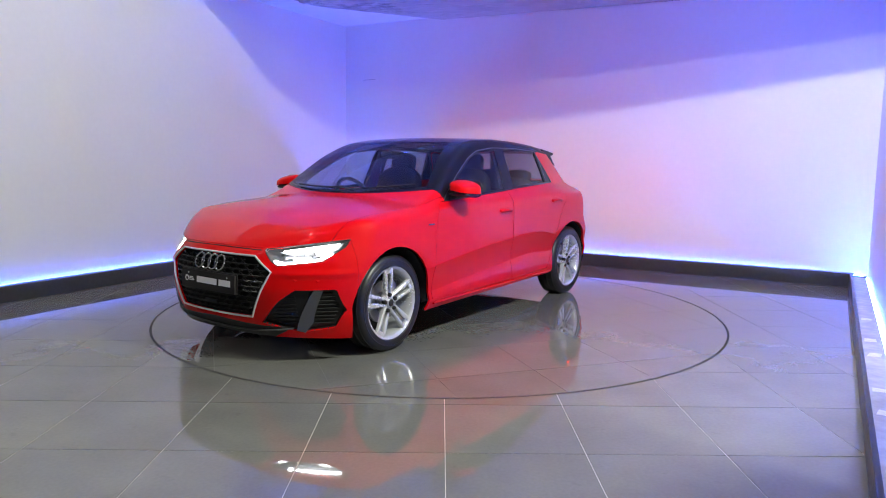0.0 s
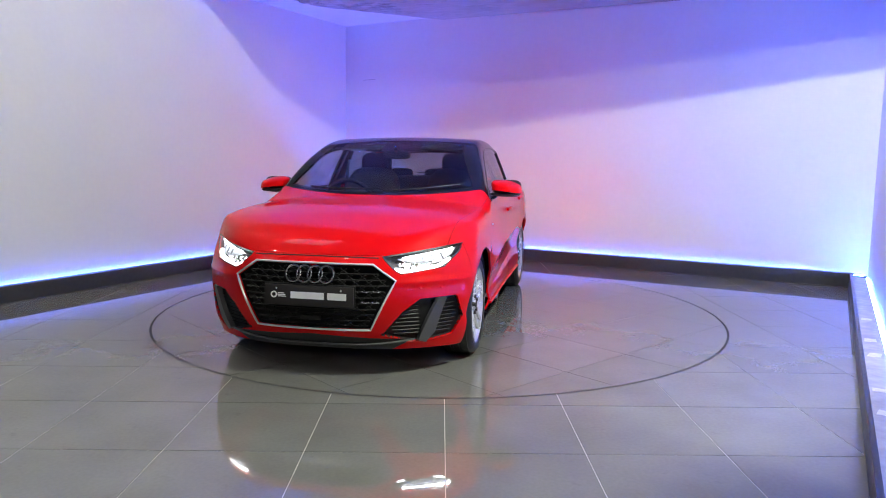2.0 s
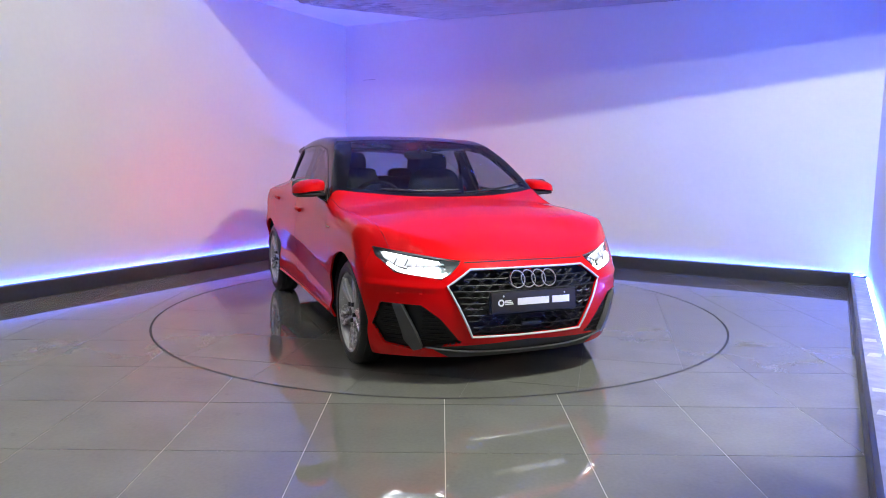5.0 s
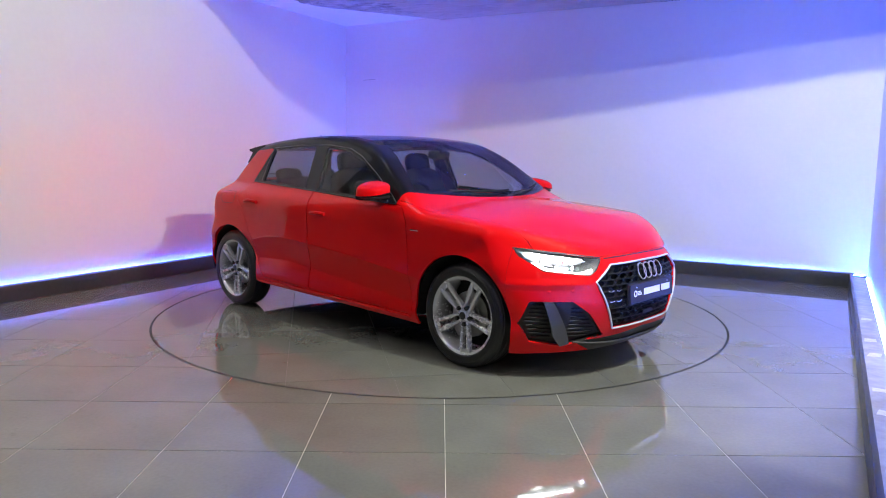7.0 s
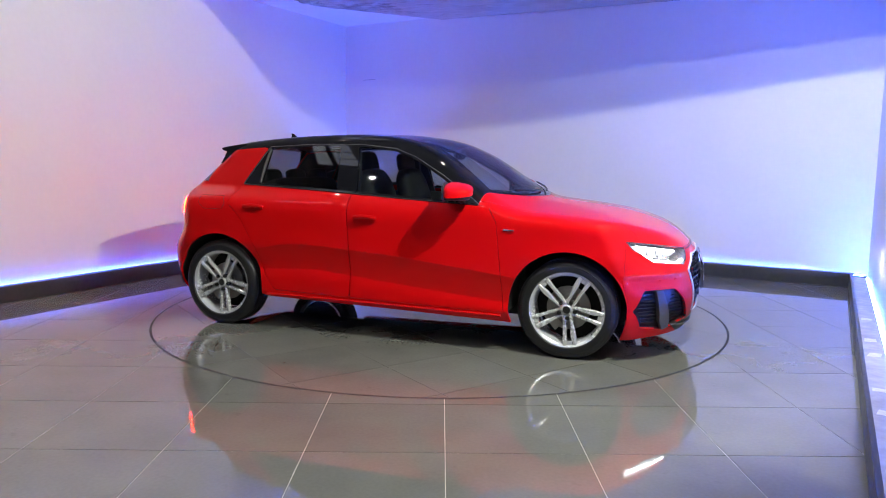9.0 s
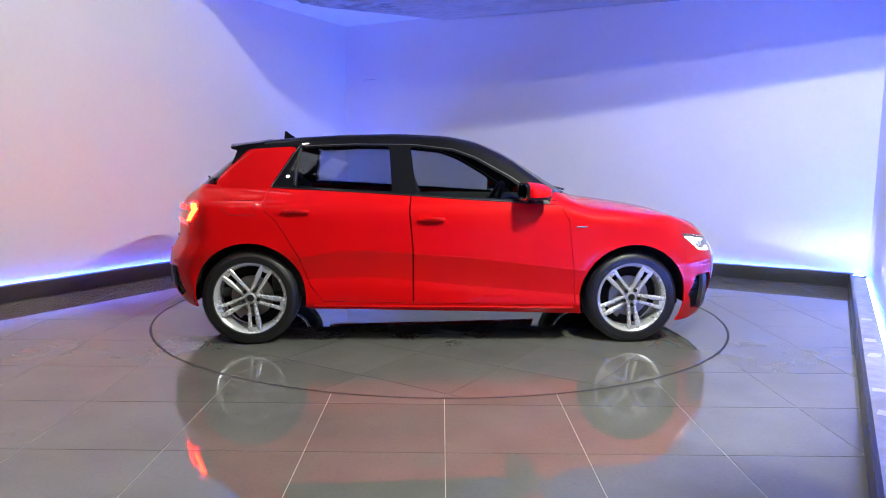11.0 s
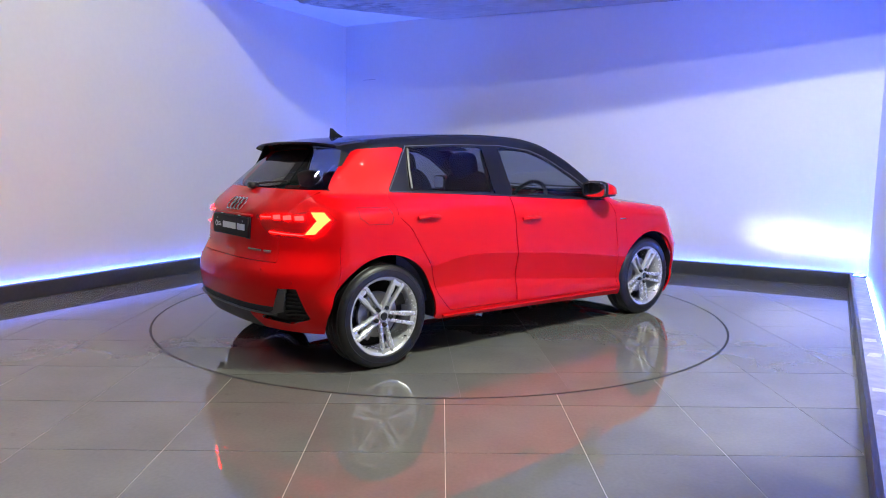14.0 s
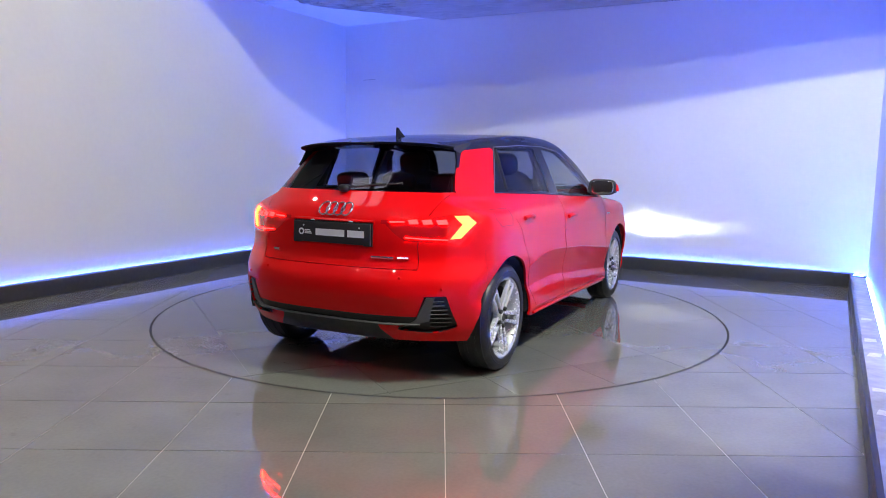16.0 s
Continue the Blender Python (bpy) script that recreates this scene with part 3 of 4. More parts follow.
HOOD_SIDE = curve([.6, .80, .8, .79, 1.2, .775, 1.6, .735, 1.75, .70, 1.9, .60, 2.0, .52], 0.04)


def side_view(pts):
    return lambda x, y, z: np.where(np.abs(y) > .42, polygon_distance(x, z, pts), .5)


def end_view(pts, front):
    pts = list(pts)
    return lambda x, y, z: np.where(x > 1.3 if front else x < -1.15, polygon_distance(np.maximum(np.abs(y), 1e-3), z, pts), .5)


def arch(x, y, z):
    return np.where(np.abs(y) > .3, np.minimum(np.hypot(x - AXLE, z - HUB_Z), np.hypot(x + AXLE, z - HUB_Z)) - ARCH, .5)


def low_edge(x, y, z):
    return z - LOW(x)


def blacktop(x, y, z):
    return np.maximum(polygon_distance(x, z, BLACKTOP), np.where(x > .5, x - hood_rear(np.abs(y)), -.5))


def screen(x, y, z):
    a = np.abs(y)
    return np.maximum(np.maximum(a - (.728 - .56 * (z - .96)), .13 + .1 * a - x), x - hood_rear(a) + .025)


def hood(x, y, z):
    """Below zero on the hood."""
    a = np.abs(y)
    f = np.maximum(hood_rear(a) + .004 - x, a - HOOD_SIDE(x))
    return np.maximum(f, .697 - z)


def lip_front(x, y, z):
    return np.where(x > 1.5, np.maximum(z - .250 + .05 * np.abs(y), np.abs(y) - .45 - (z - .165) * 1.9), .5)


def lip_rear(x, y, z):
    a = np.abs(y)
    strip = np.maximum(np.maximum(z - .393, .338 - z), a - .56)
    diffuser = np.maximum(z - .34, a - .40 + (z - .24) * .9)
    return np.where(x < -1.5, np.minimum(strip, diffuser), .5)


def tailgate(x, y, z):
    a = np.abs(y)
    f = np.maximum(a - np.interp(z, [.60, .77, .90, 1.05], [.535, .512, .545, .60]), .645 - z)
    return np.where(x < -1.2, f, .5)


def bumper_front(x, y, z):
    return 1.625 - x + .0 * z


def bumper_rear(x, y, z):
    return np.maximum(x + 1.60 - .08 * (z - .5), z - .765)


GAPW = .0038
door_f, door_r, dlo = side_view(DOOR_F), side_view(DOOR_R), side_view(DLO)
pane_q, pane_r, pane_f = side_view(PANE_Q), side_view(PANE_R), side_view(PANE_F)
grille, lamp, fog = end_view(GRILLE, True), end_view(LAMP, True), end_view(FOG, True)
tail_lamp, rear_fog, rear_pane = end_view(TAILLAMP, False), end_view(REARFOG, False), end_view(REARPANE, False)


def gap_of(fn):
    return .0022 if fn is hood else .0016 if fn in (bumper_front, bumper_rear) else GAPW


def build_panels(car):
    bm = skin()
    lines = [arch, low_edge, blacktop, pane_q, pane_r, pane_f, screen, grille, lamp, fog, tail_lamp, rear_fog, rear_pane, lip_front, lip_rear]
    seams = [door_f, door_r, hood, tailgate, bumper_front, bumper_rear]
    for line in (EDGE, FACET):          # edges of the doors, each with a narrow rounding
        for d in (-.007, 0, .007):
            cut(bm, lambda x, y, z, line=line, d=d: np.where((np.abs(y) > .5) & (np.abs(x) < 1.06), z - line(x) - d, .5))
    for fn in lines:
        cut(bm, fn)
    for fn in seams:
        cut(bm, fn)
        cut(bm, lambda x, y, z, fn=fn: fn(x, y, z) - gap_of(fn))
    cut(bm, lambda x, y, z: z - .290)
    bm.verts.index_update()
    co = settle(np.array([v.co[:] for v in bm.verts]))
    nor = shell_normals(co)
    faces = [[v.index for v in f.verts] for f in bm.faces]
    bm.free()
    cen = np.array([co[f].mean(0) for f in faces])
    x, y, z = cen.T
    left = np.where(y > 0, 0, 1)
    inside = lambda fn: fn(x, y, z) < 0
    seam = lambda fn: (fn(x, y, z) > 0) & (fn(x, y, z) < gap_of(fn))
    names = np.full(len(faces), "body", dtype=object)
    names[(x > -.92) & (x < .95) & (z < .290)] = "side_skirt"
    names[inside(bumper_rear)] = "rear_bumper"
    names[inside(bumper_front) & (z < .80)] = "front_bumper"
    names[seam(bumper_rear) & (z < .765)] = "drop"
    names[seam(bumper_front) & (z < .74) & (z > .3)] = "drop"
    names[inside(tailgate)] = "tailgate"
    names[seam(tailgate) & (z < 1.04)] = "drop"
    names[inside(hood)] = "hood"
    names[seam(hood) & ((z > .70) | (np.abs(y) < .40))] = "drop"
    for fn, nm in ((door_f, "front_door"), (door_r, "rear_door")):
        names[seam(fn) & (z < 1.0 + .04 * (x < -.9))] = "drop"
    for fn, nm in ((door_f, "front_door"), (door_r, "rear_door")):
        names[inside(fn)] = nm
    names[inside(lip_front)] = "front_lip"
    names[inside(lip_rear)] = "rear_lip"
    names[inside(blacktop)] = "roof"
    names[inside(pane_q)] = "quarter_window"
    names[inside(pane_r)] = "rear_side_window"
    names[inside(pane_f)] = "front_side_window"
    names[inside(screen) & inside(blacktop)] = "windscreen"
    names[inside(rear_pane) & (z > 1.0)] = "rear_window"
    names[inside(lamp)] = "headlight_cover"
    names[inside(tail_lamp)] = "tail_light"
    for fn in (arch, low_edge, grille, fog, rear_fog):
        names[inside(fn)] = "drop"
    shell_left = names == "body"
    names[shell_left & (x > .3)] = "front_wing"
    names[shell_left & (x < -.3)] = "rear_quarter"
    sided = {"body", "front_wing", "rear_quarter", "front_door", "rear_door", "quarter_window", "rear_side_window", "front_side_window", "headlight_cover", "tail_light", "side_skirt"}
    look_of = {"body": (RED, ""), "front_wing": (RED, "glossy red painted front wing"), "rear_quarter": (RED, "glossy red painted rear quarter"), "side_skirt": (RED, ""), "rear_bumper": (RED, ""), "front_bumper": (RED, ""),
               "tailgate": (RED, ""), "hood": (RED, "red hood with a soft crease"), "front_door": (RED, ""), "rear_door": (RED, ""),
               "front_lip": (TRIM, "black plastic front lip"), "rear_lip": (TRIM, "black plastic rear lip"), "roof": (BLACK, "gloss black contrast roof and pillars"),
               "quarter_window": (BLACK, "gloss black quarter panel"), "rear_side_window": (REARTINT, "tinted glass"), "front_side_window": (TINT, "clear tinted glass"),
               "windscreen": (SCREEN, "clear windscreen glass"), "rear_window": (REARTINT, "tinted rear window glass"),
               "headlight_cover": (CLEAR, "clear lamp cover"), "tail_light": (REDLENS, "red tail light lens")}
    depth = {"quarter_window": .004, "rear_side_window": .004, "front_side_window": .004, "windscreen": .005, "rear_window": .004, "headlight_cover": .003}
    made = {}
    for nm in look_of:
        for sd in ((0, 1) if nm in sided else (None,)):
            pick = np.nonzero((names == nm) & ((left == sd) if sd is not None else True))[0]
            if not len(pick):
                continue
            count = {}
            for f in pick:
                q = faces[f]
                for a, b in zip(q, q[1:] + q[:1]):
                    k = (min(a, b), max(a, b))
                    count[k] = count.get(k, 0) + 1
            border = [k for k, c in count.items() if c == 1]
            used = sorted({i for f in pick for i in faces[f]})
            where = {v: i for i, v in enumerate(used)}
            verts, normals = co[used].tolist(), nor[used].tolist()
            polys = []
            for f in pick:
                q = faces[f]
                away = np.cross(co[q[1]] - co[q[0]], co[q[-1]] - co[q[0]]) if len(q) < 4 else np.cross(co[q[2]] - co[q[0]], co[q[3]] - co[q[1]])
                q = q if away @ nor[q[0]] > 0 else q[::-1]
                polys.append([where[i] for i in q])
            d = depth.get(nm, .014)
            rim_of = {}
            for a, b in border:
                n = np.cross(co[b] - co[a], nor[a])
                n = n / (np.linalg.norm(n) + 1e-9)
                four = []
                for i in (a, b):
                    four += [co[i] - nor[i] * .0006, co[i] - nor[i] * d]
                at = len(verts)
                verts += [v.tolist() for v in four]
                normals += [n.tolist()] * 4
                polys.append([at, at + 1, at + 3, at + 2])
            me = bpy.data.meshes.new(nm)
            me.from_pydata(verts, [], polys)
            me.polygons.foreach_set("use_smooth", [True] * len(polys))
            me.normals_split_custom_set_from_vertices(normals)
            me.materials.append(look_of[nm][0])
            ob = new(nm, me)
            ob.parent = car
            tagged(ob, look_of[nm][1])
            made[nm, sd] = ob
    pick = [f for f in np.nonzero(np.isin(names, ["body", "rear_quarter", "tailgate"]) & (z > .86) & (x < -.70))[0]]
    used = sorted({i for f in pick for i in faces[f]})
    where = {v: i for i, v in enumerate(used)}
    me = bpy.data.meshes.new("pillar_lining")
    me.from_pydata((co[used] - nor[used] * .026).tolist(), [], [[where[i] for i in faces[f]] for f in pick])
    me.polygons.foreach_set("use_smooth", [True] * len(me.polygons))
    me.materials.append(DASH)
    lining = new("pillar_lining", me)
    lining.parent = car
    tagged(lining, "dark inner pillar trim")
    for sd in (0, 1):
        for win, door in (("front_side_window", "front_door"), ("rear_side_window", "rear_door")):
            if (win, sd) in made:
                made[win, sd].parent = made[door, sd]
    return made


def on_skin(x, y, z, axis, out=0.0):
    """The skin's point and normal found along one axis from a start inside it."""
    o, d = np.array([x, y, z], float), np.array(axis, float)
    lo, hi = 0.0, 1.6
    for _ in range(40):
        mid = (lo + hi) / 2
        if shell(*(o + mid * d).reshape(3, 1))[0] > 0:
            hi = mid
        else:
            lo = mid
    q = o + hi * d
    n = shell_normals(q.reshape(1, 3))[0]
    return Vector(q + n * out), Vector(n)


def front_point(y, z, out=0.0):
    return on_skin(1.0, y, z, (1, 0, 0), out)[0]


def rear_point(y, z, out=0.0):
    return on_skin(-1.0, y, z, (-1, 0, 0), out)[0]


def side_point(x, z, s, out=0.0):
    return on_skin(x, 0.0, z, (0, s, 0), out)[0]


def along(pts, step=0.03, closed=True):
    """Points at even steps along an outline."""
    pts = [Vector(q) for q in pts]
    out = []
    for i in range(len(pts) - (0 if closed else 1)):
        a, b = pts[i], pts[(i + 1) % len(pts)]
        n = max(1, round((b - a).length / step))
        out += [a + (b - a) * k / n for k in range(n)]
    return out if closed else out + [pts[-1]]


def mirrored(pts):
    """A half outline in |y| closed over the middle."""
    q = [(pts[i], pts[i + 1]) for i in range(0, len(pts), 2)]
    return q + [(-a, b) for a, b in reversed(q) if a > 1e-6]


def build_wheel(name, parent, m):
    wheel = empty(name, m, parent)      # local z points out of the car
    w = .098
    prof = [(.238, -w), (.252, -w - .004), (.285, -w + .002), (.305, -w + .016), (TYRE_R, -w + .034), (TYRE_R, w - .034), (.305, w - .016), (.288, w - .002),
            (.262, w + .004), (.243, w + .002), (.236, w - .008)]
    tyre = part("tyre", turned([(r, h - w) for r, h in prof], 96), RUBBER, wheel, "black road tyre")
    bm = bmesh.new()
    for k in (-.055, 0, .055):          # tread grooves as thin dark rings would sit; raised ribs between them
        turned([(TYRE_R - .001, k - .020 - w), (TYRE_R + .003, k - .017 - w), (TYRE_R + .003, k + .017 - w), (TYRE_R - .001, k + .020 - w)], 96, bm)
    part("tread", bm, RUBBER, tyre)
    part("sidewall_ring", turned([(.268, -.0005), (.272, .0022), (.276, .0022), (.280, -.0012)], 96), RUBBER, tyre)
    rim = part("rim", turned([(.226, -.19), (.215, -.17), (.205, -.13), (.207, -.05), (.216, -.022), (.222, -.012), (.2365, -.005), (.2385, -.012), (.2385, -.19)], 96), ALLOY, wheel, "silver alloy rim")
    # five twin spokes
    for i in range(5):
        bm = bmesh.new()
        turn = pose(0, 0, 0, 0, 0, 90 + 72 * i)
        for s in (-1, 1):
            own = bmesh.new()
            ring = []
            for r, c, hw, zt, th in ((.036, .0190 * s, .0095, -.024, .035), (.085, .0225 * s, .0098, -.020, .030), (.130, .0250 * s, .0105 + .003 * (s > 0), -.014, .026), (.165, .0272 * s, .0112 + .006 * (s > 0), -.010, .024), (.200, .0300 * s, .0130, -.007, .022), (.229, .0320 * s, .0150, -.010, .020)):
                ring.append([own.verts.new(q) for q in ((r, c - hw, zt - th), (r, c - hw, zt - .005), (r, c - hw * .55, zt), (r, c + hw * .55, zt), (r, c + hw, zt - .005), (r, c + hw, zt - th))])
            for A, B in zip(ring, ring[1:]):
                for k in range(6):
                    own.faces.new((A[k], A[(k + 1) % 6], B[(k + 1) % 6], B[k]))
            own.faces.new(ring[0])
            own.faces.new(ring[-1][::-1])
            merge(own, bm, turn)
        prism([(.196, -.024), (.229, -.026), (.229, .026), (.196, .022)], .014, bm, turn @ pose(0, 0, -.0270), .002)
        part("spoke", bm, ALLOY, rim)
    part("hub", turned([(0, -.014), (.026, -.014), (.030, -.017), (.033, -.026), (.058, -.034), (.064, -.044), (.064, -.06), (0, -.06)], 40), ALLOY, rim)
    part("hub_cap", turned([(0, -.009), (.021, -.010), (.025, -.015), (0, -.015)], 32), TRIM, rim, "dark hub cap")
    for i in range(5):
        a = math.radians(90 + 72 * i)
        c = Vector((.053 * math.cos(a), .053 * math.sin(a), 0))
        part("wheel_bolt", turned([(0, -.010), (.0105, -.010), (.0130, -.014), (.0130, -.040)], 12, m=Matrix.Translation(c)), TRIM, rim)
    part("valve", turned([(0, -.012), (.004, -.012), (.004, -.03)], 10, m=Matrix.Translation((.02, -.212, 0))), TRIM, rim)
    part("brake_disc", turned([(0, -.075), (.07, -.075), (.075, -.085), (.138, -.085), (.138, -.105), (0, -.105)], 48), STEEL, wheel)
    part("brake_caliper", prism([(.09, -.05), (.155, -.055), (.158, .055), (.09, .05)], .05, m=pose(0, 0, -.12, 0, 0, 180), bevel=.006), STEEL, wheel)
    part("wheel_back", turned([(0, -.165), (.206, -.165), (.206, -.168), (0, -.168)], 40), DARK, wheel)
    return wheel


def build_car():
    car = empty("car")
    tagged(car, "glossy red five-door hatchback with a black roof on a turntable", "car")
    made = build_panels(car)
    # dark shell behind the seams, wheel tubs and floor pan
    bm = bmesh.new()
    box(-1.62, 1.70, -.58, .58, .215, .30, .02, bm)
    box(-.86, .86, -.74, .74, .235, .30, .02, bm)
    box(-1.45, 1.55, -.46, .46, .175, .25, .03, bm)
    part("underbody", bm, DARK, car)
    for sx in (-1, 1):
        for sy in (-1, 1):
            own = bmesh.new()
            n, rows = 28, []
            for k in range(n + 1):
                a = math.pi * (-.03 + 1.06 * k / n)
                px, pz = sx * AXLE + (ARCH + .003) * math.cos(a), HUB_Z + (ARCH + .003) * math.sin(a)
                out = min(.815, float(side_width(np.array([px]), np.array([max(pz, .2)]))[0]) - .022)
                rows.append([own.verts.new((px, sy * t, pz)) for t in (.52, .66, out)])
            for A, B in zip(rows, rows[1:]):
                for j in range(2):
                    own.faces.new((A[j], A[j + 1], B[j + 1], B[j]))
            hub = own.verts.new((sx * AXLE, sy * .52, HUB_Z))
            for A, B in zip(rows, rows[1:]):
                own.faces.new((A[0], B[0], hub))
            part("wheel_arch_liner", own, DARK, car, "black wheel arch liner")
    # liner just behind the painted skin, so that seams look into the dark
    inner = bmesh.new()
    for sy in (-1, 1):
        box(-.90, .90, sy * .775 - .015, sy * .775 + .015, .28, .86, 0, inner)
        box(.90, 1.0, sy * .72 - .015, sy * .72 + .015, .5, .88, 0, inner)
        box(-1.20, -.90, sy * .74 - .015, sy * .74 + .015, .70, .88, 0, inner)
    box(.95, 1.0, -.70, .70, .30, .88, 0, inner)
    box(-1.62, -1.58, -.60, .60, .30, .74, 0, inner)
    box(1.0, 1.80, -.50, .50, .64, .66, 0, inner)
    part("inner_panel", inner, DARK, car)

    # wheels
    for sx, nm in ((1, "front_wheel"), (-1, "rear_wheel")):
        for sy in (-1, 1):
            spin = 43
            m = pose(sx * AXLE, sy * HUB_Y, HUB_Z, 90 if sy < 0 else -90, 0, 0) @ pose(0, 0, 0, 0, 0, spin)
            build_wheel(nm, car, m)

    # grille: recessed mesh, bright frame, badge rings, plate
    g = empty("grille", None, car)
    outline = mirrored(GRILLE)
    path = [front_point(a, b, .004) for a, b in [(q.x, q.y) for q in along([(a, b, 0) for a, b in outline], .03)]]
    part("grille_frame", tube(path, .0062, 8, True), SATIN, g, "bright silver grille frame")
    wall_in, back = bmesh.new(), bmesh.new()
    rim_f = [wall_in.verts.new(q - Vector((.002, 0, 0))) for q in path]
    rim_b = [wall_in.verts.new(Vector((q.x - .055, q.y * .985, q.z))) for q in path]
    for i in range(len(path)):
        j = (i + 1) % len(path)
        wall_in.faces.new((rim_f[i], rim_f[j], rim_b[j], rim_b[i]))
    wall_in.faces.new(rim_b)
    part("grille_well", wall_in, DARK, g)
    inside = lambda a, b: polygon_distance(np.array([abs(a)]), np.array([b]), GRILLE)[0] < -.014
    for r in range(11):                 # honeycomb of small black bars
        zz = .300 + r * .0335
        run = [a for a in np.arange(-.48, .481, .012) if inside(a, zz)]
        if len(run) > 3:
            bar = [front_point(a, zz, -.016 + .006 * (r % 2)) for a in run]
            part("grille_bar", tube(bar, .0060, 6, flat=.7), GRILLE_BLACK, g)
    cells = bmesh.new()
    for r in range(10):
        zz = .317 + r * .0335
        for c in range(-6, 7):
            a = (c + .5 * (r % 2)) * .074
            if inside(a, zz) and inside(a + .02, zz + .012) and inside(a - .02, zz - .012):
                q = front_point(a, zz, -.016)
                tube([q + Vector((0, -.018, -.013)), q + Vector((.003, 0, 0)), q + Vector((0, .018, .013))], .0055, 5, bm=cells)
                tube([q + Vector((0, .018, -.013)), q + Vector((.003, 0, 0)), q + Vector((0, -.018, .013))], .0055, 5, bm=cells)
    tagged(part("grille_mesh", cells, GRILLE_BLACK, g), kind="stuff")
    for s in (-1, 1):                   # small chrome hooks beside the plate
        for k, (a, b) in enumerate(((.318, .512), (.378, .512), (.318, .452), (.372, .452))):
            q = [front_point(s * (a + .020 * math.cos(w)), b + .012 * math.sin(w), -.004) for w in np.linspace(math.pi * 1.08, math.pi * 1.92, 7)]
            part("grille_hook", tube(q, .0025, 5), CHROME, g)
    for k in range(4):
        c = (k - 1.5) * .0645
        ring = [front_point(c + .0425 * math.cos(w), .590 + .0425 * math.sin(w), .012) for w in np.linspace(0, math.tau, 33)[:-1]]
        part("badge_ring", tube(ring, .0055, 8, True), CHROME, g, "chrome badge ring")
    build_plate(car, front=True)
    # brow gap over the grille
    brow = [front_point(a, .688 - .004 * (a / .36) ** 2, -.004) for a in np.linspace(-.37, .37, 40)]
    part("hood_gap", tube(brow, .0060, 6), DARK, car)

    build_headlights(car)
    build_fog_areas(car)
    build_tail_lights(car, made)

    # roof spoiler, aerial, wipers
    bm = bmesh.new()
    rows = []
    for a in np.linspace(-.548, .548, 41):
        k = abs(a) / .548
        x0, x1 = -1.22, -1.490 + .050 * k ** 2.5
        zt = lambda q: float(TOP(q)) - float(CROWN(q)) * (a / .7) ** 2 - .012 * k ** 8
        prof = []
        for t in np.linspace(0, 1, 7):
            q = x0 + (x1 - x0) * t
            prof.append((q, zt(max(q, -1.42)) + .0045 - .022 * max(0, t - .75)))
        prof += [(x1 - .003, prof[-1][1] - .007), (x1 + .006, prof[-1][1] - .016), (-1.36, zt(-1.36) - .046), (-1.30, zt(-1.30) - .030), (x0, zt(x0) - .016)]
        rows.append([bm.verts.new((px, a, pz)) for px, pz in prof])
    for A, B in zip(rows, rows[1:]):
        for k in range(len(A)):
            bm.faces.new((A[k], A[(k + 1) % len(A)], B[(k + 1) % len(A)], B[k]))
    bm.faces.new(rows[0])
    bm.faces.new(rows[-1][::-1])
    part("roof_spoiler", bm, BLACK, car, "gloss black roof spoiler")
    for s in (-1, 1):                   # side blades of the spoiler, running down beside the rear window
        own = bmesh.new()
        rows = []
        for t in np.linspace(0, 1, 8):
            z = 1.312 - .125 * t
            a = float(np.interp(z, [1.05, 1.308], [.602, .516]))
            q, r = rear_point(s * a, z, -.004), rear_point(s * (a + .014), z, .002)
            fin_x = .085 * (1 - t) ** 1.3 + .003
            tip = Vector((q.x - fin_x, s * (a + .010), z + .004 * (1 - t)))
            rows.append([own.verts.new(w) for w in (q, tip + Vector((0, -s * .005, 0)), tip + Vector((0, s * .005, 0)), r)])
        for A, B in zip(rows, rows[1:]):
            for k in range(4):
                own.faces.new((A[k], A[(k + 1) % 4], B[(k + 1) % 4], B[k]))
        own.faces.new(rows[0])
        own.faces.new(rows[-1][::-1])
        part("spoiler_blade", own, BLACK, car)
        sill = [side_point(x, .258 - .02 * x * .5, s, .004) for x in np.linspace(-.86, .87, 50)]
        part("sill_blade", tube(sill, .013, 8, flat=.55), RED, car)
    z0 = float(TOP(-1.1))
    fin = prism([(-.065, -.012), (.055, -.012), (.03, .006), (-.012, .022), (-.040, .052), (-.058, .054), (-.055, .02)], .012, m=pose(-1.105, .006, z0 + .004, 90, 0, 0), bevel=.004)
    part("aerial", fin, BLACK, car, "black shark-fin roof aerial")
    q0, q1 = rear_point(0.02, 1.055, .012), rear_point(-.33, 1.085, .014)
    rw = part("rear_wiper", tube([q0, (q0 + q1) / 2 + Vector((-.012, 0, .004)), q1], .007, 6), TRIM, car, "black rear wiper")
    part("wiper_base", blob(Matrix.Translation(rear_point(0.02, 1.05, .016)) @ Matrix.Diagonal((.03, .03, .022, 1))), TRIM, rw)
    for a0, a1 in ((.10, .60), (-.48, .06)):
        pts = []
        for t in np.linspace(0, 1, 9):
            a = a0 + (a1 - a0) * t
            px = hood_rear(abs(a)) - .035 - .03 * t
            q, n = on_skin(px, a, .7, (0, 0, 1), .016)
            pts.append(q)
        part("front_wiper", tube(pts, .007, 6), TRIM, car, "black windscreen wiper")
    cowl = bmesh.new()
    rows = []
    for a in np.linspace(-.74, .74, 40):
        px = hood_rear(abs(a))
        rows.append([cowl.verts.new(on_skin(px + t, a, .6, (0, 0, 1), -.006)[0]) for t in (-.05, -.02, .02)])
    for A, B in zip(rows, rows[1:]):
        for k in range(2):
            cowl.faces.new((A[k], A[k + 1], B[k + 1], B[k]))
